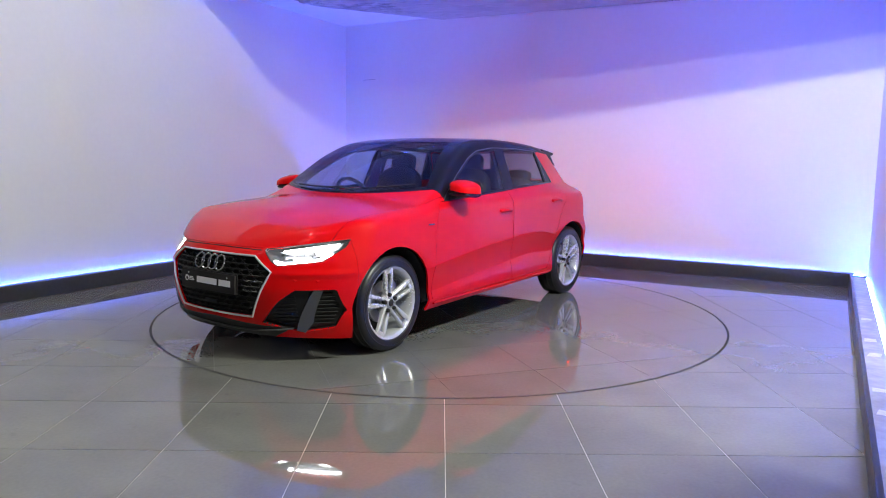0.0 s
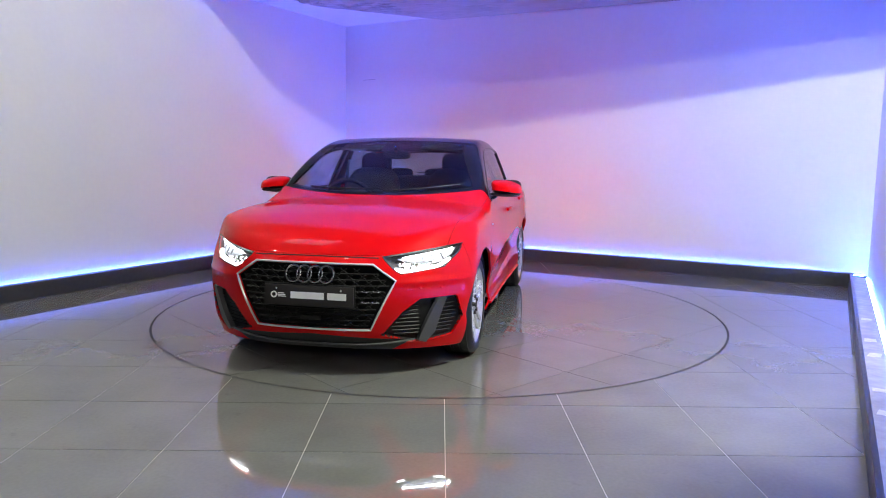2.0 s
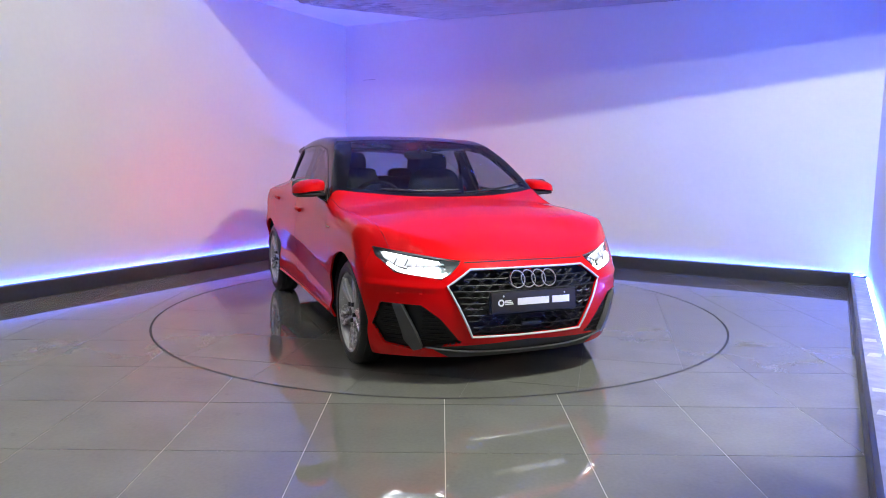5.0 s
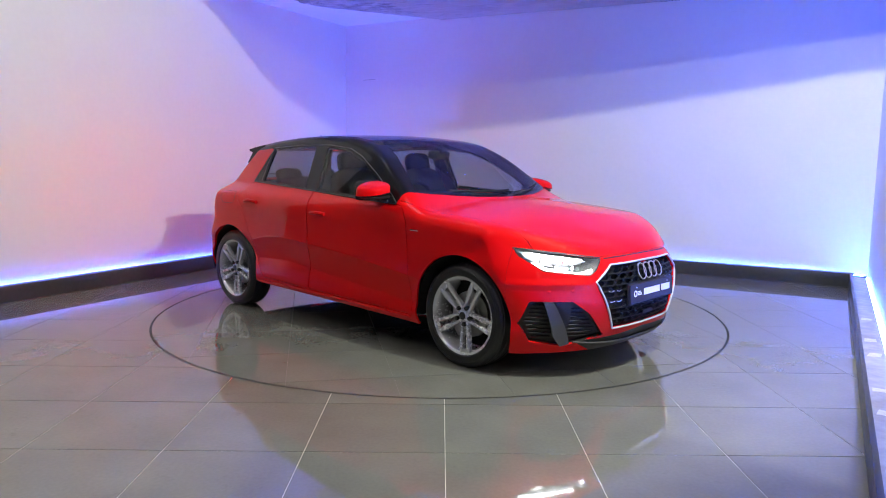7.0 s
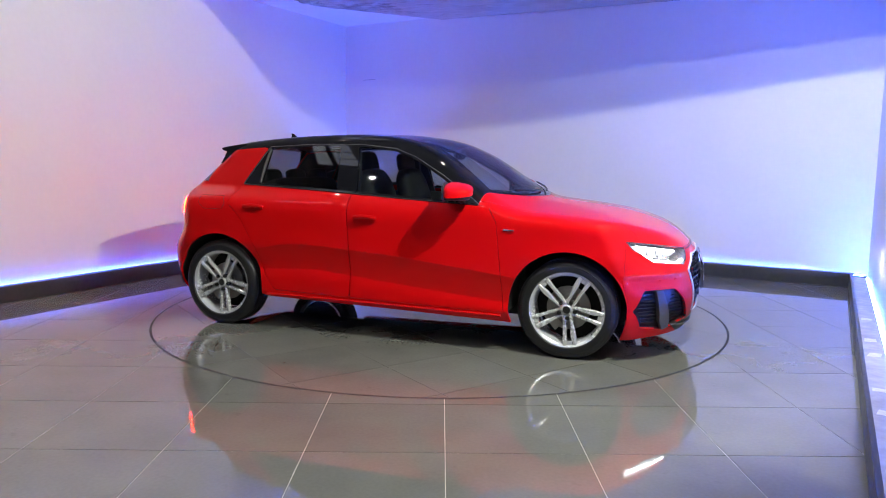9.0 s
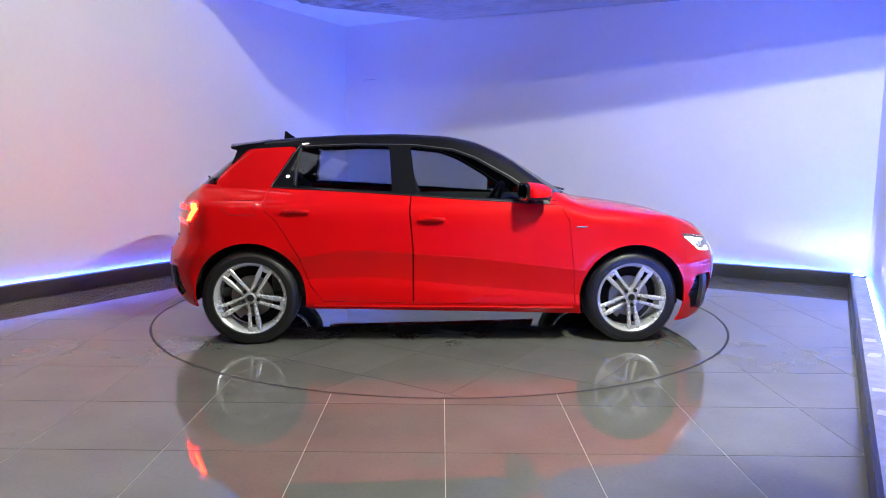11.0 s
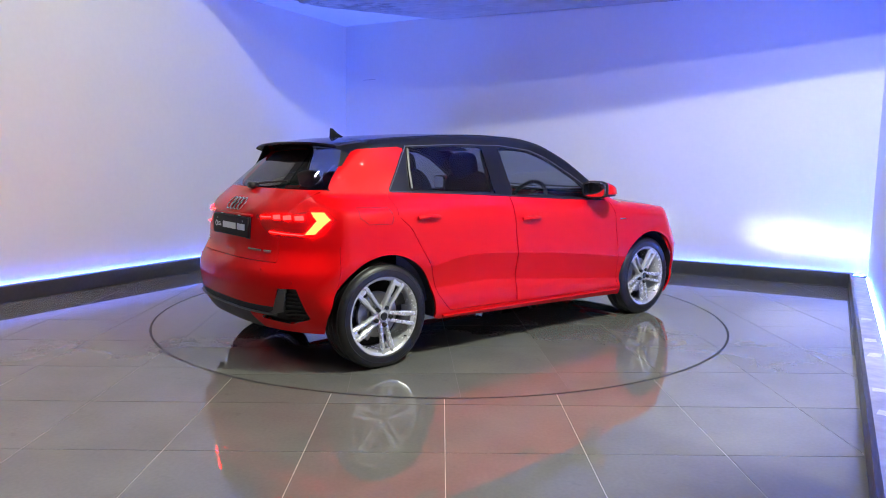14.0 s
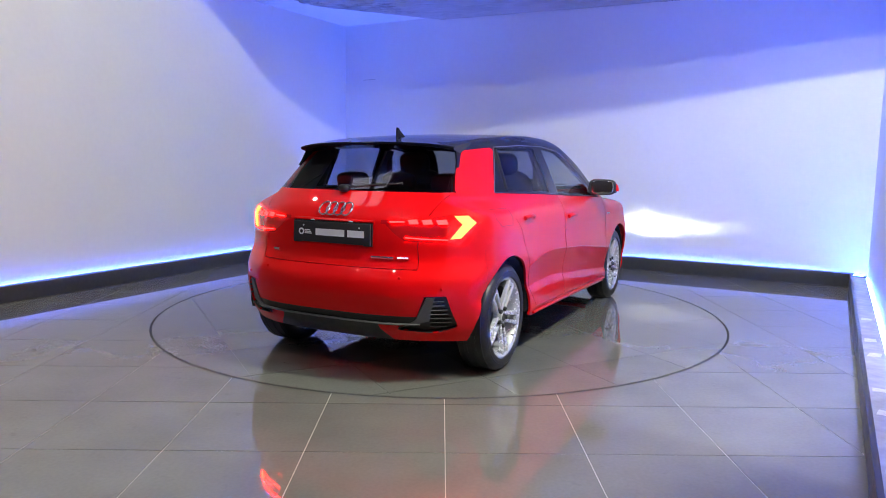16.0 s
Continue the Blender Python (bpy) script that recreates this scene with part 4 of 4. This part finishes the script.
    part("cowl", cowl, TRIM, car, "black cowl below the windscreen")

    for s in (-1, 1):
        build_side(car, made, s)
    build_interior(car)
    return car


def build_plate(car, front):
    z0, hw, hh = (.474, .262, .056) if front else (.818, .262, .058)
    pt = front_point if front else rear_point
    c = pt(0, z0, .012 if front else .004)
    tilt = 6 if front else 4
    sgn = 1 if front else -1
    if front:
        c = Vector((max(c.x, pt(.0, z0 - .05, .012).x) - .004, 0, z0))
        m = Matrix.Translation(c) @ pose(0, 0, 0, 0, 0, 90) @ pose(0, 0, 0, 90, 0, 0) @ pose(0, 0, 0, -3, 0, 0)
    else:
        c = Vector((c.x + .0, 0, z0))
        m = Matrix.Translation(c) @ pose(0, 0, 0, 0, 0, -90) @ pose(0, 0, 0, 90, 0, 0) @ pose(0, 0, 0, -2, 0, 0)
    plate = part("number_plate", box(-hw, hw, -hh, hh, -.006, .006, .003), PLATE, car, "black show plate with white bars", m=m)
    part("plate_backing", box(-hw - .006, hw + .006, -hh - .006, hh + .006, -.014, -.0062, .002), TRIM, plate)
    # writing as plain bars, and a round mark with three lines
    part("word_bar", box(-.105, .092, -.018, .020, .0062, .0072), PRINT, plate, "white bar")
    part("word_bar", box(.112, .222, -.018, .020, .0062, .0072), PRINT, plate, "white bar")
    part("round_mark", turned([(.011, .0062), (.019, .0062), (.019, .0074), (.011, .0074)], 28, closed=True, m=Matrix.Translation((-.205, 0, 0))), PRINT, plate, "white ring mark")
    for k, w in ((.009, .038), (0, .046), (-.009, .050)):
        part("mark_line", box(-.182, -.182 + w, k - .0028, k + .0028, .0062, .0072), PRINT, plate)
    for k in (-.19, .19):
        part("plate_screw", turned([(0, .0085), (.004, .008), (.0055, .0062)], 12, m=Matrix.Translation((k, .035, 0))), SATIN, plate)
    return plate


def build_headlights(car):
    for s in (-1, 1):
        h = empty("headlight", None, car)
        tagged(h, "lit LED headlight under a clear cover")
        half = [(LAMP[i], LAMP[i + 1]) for i in range(0, len(LAMP), 2)]
        ring = [front_point(s * q.x, q.y, -.003) for q in along([(a, b, 0) for a, b in half], .025)]
        mid = sum(ring, Vector()) / len(ring)
        bowl = bmesh.new()
        A = [bowl.verts.new(q) for q in ring]
        B = [bowl.verts.new(Vector((mid.x + (q.x - mid.x) * .80 - .20, mid.y + (q.y - mid.y) * .88, mid.z + (q.z - mid.z) * .86))) for q in ring]
        for i in range(len(A)):
            j = (i + 1) % len(A)
            bowl.faces.new((A[i], A[j], B[j], B[i]))
        bowl.faces.new(B)
        part("lamp_bowl", bowl, BOWL, h, "silvery lamp housing")
        part("lamp_edge", tube(ring, .0042, 6, True), TRIM, h, "black lamp surround")
        # daytime light: a stepped bright band along the lower edge with short teeth, and the upper line
        def strip(p, r, fl=1.0):
            return tube([front_point(s * a, b, -.020) for a, b in p], r, 6, flat=fl)
        part("daytime_light", strip([(.47, .630), (.53, .613), (.60, .618), (.69, .640), (.735, .672)], .008), DRL, h, "bright white light band")
        blade([(.475, .684), (.60, .708), (.762, .734), (.748, .700), (.700, .664), (.640, .652), (.56, .662)], s, True, -.026, .004, DRLSOFT, h, "led_reflector", "bright white LED reflector field")
        for a in (.70, .65, .60):
            part("reflector_rib", tube([front_point(s * (a + .012), .664, -.022), front_point(s * (a - .012), .705, -.022)], .0035, 5), REFLECTOR, h)
        part("light_line", strip([(.50, .688), (.58, .700), (.68, .716), (.745, .727)], .0045), DRL, h)
        # projector: a small source deep in a dark tunnel, its hood giving the level cut-off
        for a in (.535, .615):
            c = front_point(s * a, .668, -.075)
            yaw = pose(0, 0, 0, 0, 0, s * 6)
            m = Matrix.Translation(c) @ yaw
            tun = bmesh.new()
            box(-.10, .02, -.062, .062, .0175, .021, 0, tun)
            box(-.10, .02, -.062, -.058, -.040, .021, 0, tun)
            box(-.10, .02, .058, .062, -.040, .021, 0, tun)
            box(-.10, .02, -.058, .058, -.040, -.037, 0, tun)
            box(-.104, -.100, -.062, .062, -.040, .021, 0, tun)
            part("projector_hood", tun, DARK, h, m=m)
            part("projector", box(-.098, -.094, -.026, .026, .006, .0165), BEAM, h, "glowing headlamp source", smooth=False, m=m)
            ringm = m @ pose(.018, 0, -.008, 0, 90, 0)
            part("projector_ring", turned([(.034, 0), (.040, 0), (.040, .006), (.034, .006)], 32, closed=True, m=ringm), CHROME, h)


def skin_patch(half, s, front, inset, n=10):
    """A filled outline on the skin, sunk by inset."""
    own = bmesh.new()
    pt = front_point if front else rear_point
    ring = along([(a, b, 0) for a, b in half], .03)
    c = sum((Vector(q) for q in ring), Vector()) / len(ring)
    loops = []
    for t in (1, .75, .5, .25):
        loops.append([own.verts.new(pt(s * (c.x + (q.x - c.x) * t), c.y + (q.y - c.y) * t, -inset)) for q in ring])
    mid = own.verts.new(pt(s * c.x, c.y, -inset))
    for A, B in zip(loops, loops[1:]):
        for i in range(len(A)):
            j = (i + 1) % len(A)
            own.faces.new((A[i], A[j], B[j], B[i]))
    for i in range(len(ring)):
        own.faces.new((loops[-1][i], loops[-1][(i + 1) % len(ring)], mid))
    # side wall up to the skin
    top = [own.verts.new(pt(s * q.x, q.y, .001)) for q in ring]
    for i in range(len(ring)):
        j = (i + 1) % len(ring)
        own.faces.new((top[i], top[j], loops[0][j], loops[0][i]))
    return own


def blade(outline, s, front, out, thick, mat, car, name, label):
    own = bmesh.new()
    pt = front_point if front else rear_point
    ring = along([(a, b, 0) for a, b in outline], .025)
    hi = [own.verts.new(pt(s * q.x, q.y, out)) for q in ring]
    lo = [own.verts.new(pt(s * q.x, q.y, out - thick)) for q in ring]
    own.faces.new(hi)
    own.faces.new(lo[::-1])
    for i in range(len(ring)):
        j = (i + 1) % len(ring)
        own.faces.new((hi[i], hi[j], lo[j], lo[i]))
    return part(name, own, mat, car, label)


def build_fog_areas(car):
    for s in (-1, 1):
        half = [(FOG[i], FOG[i + 1]) for i in range(0, len(FOG), 2)]
        fa = part("air_intake", skin_patch(half, s, True, .030), TRIM, car, "black air intake with ribs")
        for k in range(9):
            zz = .245 + k * .0235
            for a0, a1 in ((.44 + max(0, (.30 - zz)) * .4, .595), (.665, .79)):
                run = [a for a in np.linspace(a0, a1, 14) if polygon_distance(np.array([a]), np.array([zz]), FOG)[0] < -.012]
                if len(run) > 3:
                    part("intake_rib", tube([front_point(s * a, zz, -.024) for a in run], .0055, 6, flat=.7), GRILLE_BLACK, fa)
        blade([(.722, .456), (.684, .457), (.622, .320), (.575, .214), (.612, .198), (.662, .260)], s, True, .010, .028, GREYTRIM, car, "intake_blade", "grey blade across the air intake")
        half = [(REARFOG[i], REARFOG[i + 1]) for i in range(0, len(REARFOG), 2)]
        fa = part("rear_vent", skin_patch(half, s, False, .022), TRIM, car, "black rear bumper vent with ribs")
        for k in range(7):
            zz = .330 + k * .024
            run = [a for a in np.linspace(.60, .74, 12) if polygon_distance(np.array([a]), np.array([zz]), REARFOG)[0] < -.010]
            if len(run) > 3:
                part("vent_rib", tube([rear_point(s * a, zz, -.014) for a in run], .006, 6, flat=.7), TRIM, fa)
        blade([(.595, .500), (.632, .502), (.600, .372), (.44, .330), (.44, .318), (.535, .376)], s, False, .008, .022, GREYTRIM, car, "vent_blade", "grey blade of the rear bumper vent")
    # thin grey edge along the front lip, ridge on the rear lip
    lip = [front_point(a, .192 - .028 * 0 + .03 * (abs(a) / .55) ** 3, .006) for a in np.linspace(-.56, .56, 60)]
    part("lip_edge", tube(lip, .008, 8, flat=.7), GREYTRIM, car, "grey edge of the front lip")
    lip = [rear_point(a, .352, .008) for a in np.linspace(-.55, .55, 50)]
    part("lip_edge", tube(lip, .010, 8, flat=.6), GREYTRIM, car, "grey edge of the rear lip")
    # red studs shaped in place of small lamp glints on the front bumper
    for s in (-1, 1):
        for a, b in ((.70, .515), (.60, .520)):
            part("bumper_stud", turned([(0, .003), (.008, .002), (.0095, 0)], 14, m=Matrix.Translation(front_point(s * a, b, .001)) @ pose(0, 0, 0, 0, 60, s * 45)), RED, car)
    tow = front_point(.0, .345, -.002)
    part("front_sensor", box(-.006, .006, -.060, .060, -.012, .012, .004, m=Matrix.Translation(tow)), TRIM, car, "black sensor panel in the grille")


def build_tail_lights(car, made):
    for s, sd in ((1, 0), (-1, 1)):
        lens = made["tail_light", sd]
        lens.name = "tail_light"
        tagged(lens, "lit red tail light")

        def strip(p, r, mat, name, fl=1.0):
            part(name, tube([rear_point(s * a, b, .003) for a, b in p], r, 6, flat=fl), mat, lens)
        # bright arrow at the outer end, three slanted bars, a thin top line
        blade([(.675, .928), (.735, .930), (.775, .893), (.715, .810), (.668, .806), (.718, .884)], s, False, .006, .005, TAILHOT, lens, "light_arrow", "bright amber-red arrow light")
        for a in (.615, .545, .475):
            blade([(a - .018, .905), (a + .028, .909), (a + .040, .886), (a - .006, .884)], s, False, .006, .004, TAILGLOW, lens, "light_bar", "glowing red bar")
        strip([(.36, .893), (.40, .894), (.44, .896)], .004, TAILGLOW, "light_line")
        strip([(.45, .812), (.55, .806), (.66, .802)], .003, TAILGLOW, "light_line")
    for k in range(4):
        c = (k - 1.5) * .0505
        ring = [rear_point(c + .034 * math.cos(w), .948 + .034 * math.sin(w) * .98, .006) for w in np.linspace(0, math.tau, 29)[:-1]]
        part("badge_ring", tube(ring, .0048, 8, True), CHROME, made["tailgate", None], "chrome badge ring")
    build_plate(car, front=False)
    # model lettering as plain bars, handle strip over the plate
    for y0, y1 in ((-.475, -.415), (-.395, -.265), (.385, .435)):
        ys = np.linspace(y0, y1, 6)
        part("letter_bar", tube([rear_point(a, .700, .003) for a in ys], .0085, 6, flat=.9), CHROME, made["tailgate", None], "small chrome bar")
    part("tailgate_handle", tube([rear_point(a, .890, .002) for a in np.linspace(-.27, .27, 20)], .013, 8, flat=.7), RED, made["tailgate", None])
    for a in (-.13, .13):
        part("plate_lamp", tube([rear_point(a + t, .884, .012) for t in (-.012, .012)], .0035, 6), DRLSOFT, made["tailgate", None], "small white plate lamp")
    # parking sensors of the rear bumper
    for s in (-1, 1):
        for a, b in ((.66, .545), (.45, .60)):
            part("bumper_stud", turned([(0, .003), (.008, .002), (.009, 0)], 14, m=Matrix.Translation(rear_point(s * a, b, .001)) @ pose(0, 0, 0, 0, -90, 0)), RED, car)


def build_side(car, made, s):
    sd = 0 if s > 0 else 1
    # door handles
    for x0, x1, z, door in ((-.185, .010, .837, "front_door"), (-1.070, -.875, .880, "rear_door")):
        base = made[door, sd]
        xs = np.linspace(x0 + .015, x1 - .015, 9)
        bar = [side_point(x, z + .006 * math.sin(math.pi * i / 8), s, .012 + .016 * math.sin(math.pi * i / 8)) for i, x in enumerate(xs)]
        part("handle", tube(bar, .0125, 8, flat=1.1), RED, base, "red door handle")
        cup = bmesh.new()
        c = side_point((x0 + x1) / 2, z - .004, s, -.001)
        blob(Matrix.Translation(c) @ Matrix.Diagonal((.062, .004, .024, 1)), cup, .8, 10)
        part("handle_cup", cup, RED, base)
    # bright belt line and black frames
    pts = [side_point(x, float(np.interp(x, [-1.155, -.4, .2, .70], [1.0415, 1.008, .972, .950])) - .004, s, .003) for x in np.linspace(-1.15, .70, 60)]
    part("belt_trim", tube(pts, .0040, 6), TRIM, car, "thin dark belt trim")
    seal = [side_point(q.x, q.y, s, .001) for q in along([(DLO[i], DLO[i + 1], 0) for i in range(0, 18, 2)], .03, False)]
    part("window_seal", tube(seal, .0030, 6), GREYTRIM, car, "thin grey window seal")
    q = [side_point(x, z, s, .003) for x, z in ((-1.0, 1.052), (-.99, 1.16), (-.966, 1.295))]
    part("window_divider", tube(q, .011, 6), TRIM, car, "black window divider")
    # mirror
    mirror = empty("door_mirror", None, car)
    tagged(mirror, "red door mirror with a black foot")
    c = Vector((.575, s * .900, 1.030))
    own = bmesh.new()
    blob(Matrix.Identity(4), own, .50, 16)
    for v in own.verts:
        x, y, z = v.co
        z = max(z, -.45)
        z *= 1 - .38 * max(0.0, y * s) ** 1.5 * (z > 0)
        y = y * (1 - .10 * (z - .2) * (1 if y * s > 0 else -.6))
        k = (x + 1) / 2                               # flat at the rear, round in front
        sx = .075
        px = -.075 + .185 * k ** .9
        sc = 1 - .42 * k ** 2.2
        v.co = (px, y * .114 * sc + .012 * (1 - k) * 0, z * .060 * sc - .008 * (y * s))
    part("mirror_cap", own, RED, mirror, m=Matrix.Translation(c) @ pose(0, 0, 0, 0, 0, -s * 10))
    own = bmesh.new()
    blob(Matrix.Translation(c + Vector((.006, -s * .006, -.040))) @ pose(0, 0, 0, 0, 0, -s * 10) @ Matrix.Diagonal((.082, .102, .014, 1)), own, .6, 12)
    foot0, foot1 = c + Vector((.0, -s * .07, -.055)), side_point(.60, .965, s, -.01)
    tube([foot0, (foot0 + foot1) / 2 + Vector((0, 0, -.006)), foot1], .020, 8, bm=own, flat=.7)
    part("mirror_foot", own, TRIM, mirror, "black mirror foot")
    own = bmesh.new()
    blob(Matrix.Translation(c + Vector((-.079, 0, -.002))) @ pose(0, 0, 0, 0, 0, -s * 10) @ Matrix.Diagonal((.004, .088, .052, 1)), own, .5, 12)
    part("mirror_glass", own, MIRROR, mirror)
    own = bmesh.new()
    blob(Matrix.Translation(c + Vector((-.070, 0, -.002))) @ pose(0, 0, 0, 0, 0, -s * 10) @ Matrix.Diagonal((.008, .108, .063, 1)), own, .55, 12)
    part("mirror_bezel", own, TRIM, mirror, "black mirror bezel")
    sig = [c + Vector((.03 + .03 * t, s * (.085 - .06 * t), -.026)) for t in (0, .3, .6, 1)]
    part("mirror_indicator", tube(sig, .006, 6), SATIN, mirror, "pale indicator strip")
    # mirror triangle, fender mark, fuel flap
    tri = bmesh.new()
    t3 = [side_point(x, z, s, .002) for x, z in ((.548, .966), (.70, .952), (.556, 1.030))]
    lo = [side_point(x, z, s, -.010) for x, z in ((.548, .966), (.70, .952), (.556, 1.030))]
    A, B = [tri.verts.new(q) for q in t3], [tri.verts.new(q) for q in lo]
    tri.faces.new(A)
    tri.faces.new(B[::-1])
    for i in range(3):
        tri.faces.new((A[i], A[(i + 1) % 3], B[(i + 1) % 3], B[i]))
    part("mirror_triangle", tri, TRIM, car, "black mirror triangle")
    part("fender_mark", tube([side_point(x, .797, s, .002) for x in (.875, .90, .945)], .0065, 6, flat=.8), CHROME, car, "small chrome bar")
    if s < 0:
        rim = [side_point(x, z, s, .0) for x, z in [(q.x, q.y) for q in along([(-1.45, .955, 0), (-1.25, .953, 0), (-1.225, .90, 0), (-1.245, .858, 0), (-1.40, .860, 0), (-1.455, .90, 0)], .02)]]
        part("fuel_flap_seam", tube(rim, .0013, 5, True), DARK, car)


def build_interior(car):
    def seat(name, x, y, parent):
        st = empty(name, None, parent)
        tagged(st, "black upholstered car seat")
        part("cushion", blob(Matrix.Translation((x + .12, y, .56)) @ pose(0, 0, 0, 0, -8, 0) @ Matrix.Diagonal((.26, .245, .09, 1)), None, .55), CLOTH, st)
        part("backrest", blob(Matrix.Translation((x - .20, y, .84)) @ pose(0, 0, 0, 0, -17, 0) @ Matrix.Diagonal((.075, .24, .33, 1)), None, .55), CLOTH, st)
        part("headrest", blob(Matrix.Translation((x - .315, y, 1.20)) @ pose(0, 0, 0, 0, -12, 0) @ Matrix.Diagonal((.048, .125, .085, 1)), None, .6), CLOTH, st)
        for d in (-.05, .05):
            part("headrest_post", tube([(x - .285, y + d, 1.06), (x - .305, y + d, 1.17)], .007), SATIN, st)
        return st
    for y in (-.36, .36):
        seat("front_seat", .02, y, car)
    rear = empty("rear_seat", None, car)
    tagged(rear, "black upholstered rear bench")
    part("cushion", blob(Matrix.Translation((-.72, 0, .58)) @ Matrix.Diagonal((.26, .60, .09, 1)), None, .45), CLOTH, rear)
    part("backrest", blob(Matrix.Translation((-1.02, 0, .82)) @ pose(0, 0, 0, 0, -20, 0) @ Matrix.Diagonal((.075, .60, .26, 1)), None, .4), CLOTH, rear)
    for y in (-.36, 0, .36):
        part("headrest", blob(Matrix.Translation((-1.13, y, 1.085)) @ pose(0, 0, 0, 0, -12, 0) @ Matrix.Diagonal((.045, .12, .060, 1)), None, .6), CLOTH, rear)
    dash = bmesh.new()
    rows = []
    for y in np.linspace(-.70, .70, 29):
        hump = .045 * math.exp(-((y + .36) / .17) ** 4)
        rows.append([dash.verts.new(q) for q in ((.83, y, .93 - .05 * (y / .7) ** 2), (.66, y, .945), (.50, y, .935 + hump), (.44, y, .90 + hump), (.43, y, .76), (.50, y, .60), (.83, y, .60))])
    for A, B in zip(rows, rows[1:]):
        for k in range(7):
            dash.faces.new((A[k], A[(k + 1) % 7], B[(k + 1) % 7], B[k]))
    dash.faces.new(rows[0])
    dash.faces.new(rows[-1][::-1])
    part("dashboard", dash, DASH, car, "black dashboard")
    m = pose(.36, -.36, .905, 0, -64, 0)
    wheel = empty("steering_wheel", m, car)
    ring = [(.183 * math.cos(a), .183 * math.sin(a), 0) for a in np.linspace(0, math.tau, 41)[:-1]]
    part("wheel_rim", tube(ring, .0155, 8, True), TRIM, wheel)
    part("wheel_hub", blob(Matrix.Diagonal((.062, .070, .028, 1)), None, .7), TRIM, wheel)
    for a in (90, -90, 180):
        c = math.radians(a)
        part("wheel_spoke", tube([(.05 * math.cos(c), .05 * math.sin(c), -.004), (.175 * math.cos(c), .175 * math.sin(c), 0)], .014, 6, flat=.5), TRIM, wheel)
    part("rear_view_mirror", blob(Matrix.Translation((.30, 0, 1.265)) @ pose(0, 0, 0, 0, 10, 0) @ Matrix.Diagonal((.016, .115, .034, 1)), None, .6), TRIM, car, "black rear-view mirror")
    part("mirror_stalk", tube([(.31, 0, 1.285), (.36, 0, 1.325)], .014), TRIM, car)
    # headlining, door cards, parcel shelf, load floor
    lining = bmesh.new()
    rows = []
    for x in np.linspace(.10, -1.30, 26):
        rows.append([lining.verts.new((x, a, float(TOP(x)) - float(CROWN(x)) * (a / .7) ** 2 - .035 - .02 * (abs(a) / .5) ** 4)) for a in np.linspace(-.52, .52, 15)])
    for A, B in zip(rows, rows[1:]):
        for k in range(14):
            lining.faces.new((A[k], A[k + 1], B[k + 1], B[k]))
    part("headlining", lining, DASH, car, "dark headlining")
    for sy in (-1, 1):
        card = box(-1.15, .80, sy * .725 - .02, sy * .725 + .02, .35, .955, .012)
        part("door_card", card, DASH, car, "black inner door trim")
        own = bmesh.new()
        A = [side_point(x, z, sy, -.035) for x, z in ((-.17, .97), (-.36, .98), (-.345, 1.31), (-.235, 1.31))]
        B = [q + Vector((0, -sy * .02, 0)) for q in A]
        va, vb = [own.verts.new(q) for q in A], [own.verts.new(q) for q in B]
        own.faces.new(va)
        own.faces.new(vb[::-1])
        for i in range(4):
            own.faces.new((va[i], va[(i + 1) % 4], vb[(i + 1) % 4], vb[i]))
        part("pillar_trim", own, DASH, car)
        part("seat_belt", tube([side_point(-.27, 1.25, sy, -.065), Vector((-.25, sy * .62, .95)), Vector((-.20, sy * .60, .60))], .022, 4, flat=.08), TRIM, car, "black seat belt")
    part("centre_screen", box(-.012, .012, -.115, .115, -.065, .065, .008, m=pose(.44, .0, .905, 0, -16, 0)), BLACK, car, "gloss black centre screen")
    for y in (-.33, .33):
        part("sun_visor", box(-.07, .07, -.17, .17, -.008, .008, .006, m=pose(.12, y, 1.325, 0, 14, 0)), DASH, car)
    part("parcel_shelf", box(-1.62, -1.12, -.52, .52, .945, .962, .006), DASH, car, "black parcel shelf")
    part("cabin_floor", box(-1.55, .9, -.70, .70, .30, .36, .01), DASH, car)
    part("centre_console", box(-.30, .55, -.11, .11, .36, .66, .03), DASH, car)


CAR = build_car()


# ---- motion: the turntable and the car on it turn at one steady rate ----
START, RATE, OFF = -125.9, 11.776, (-0.042, -0.303)


def motions():
    steps = [i * .5 for i in range(33)]
    walk(TABLE, [(t, pose(0, 0, 0, 0, 0, START + RATE * t)) for t in steps])
    walk(CAR, [(t, pose(0, 0, 0, 0, 0, START + RATE * t) @ pose(OFF[0], OFF[1], 0.001)) for t in steps])


motions()
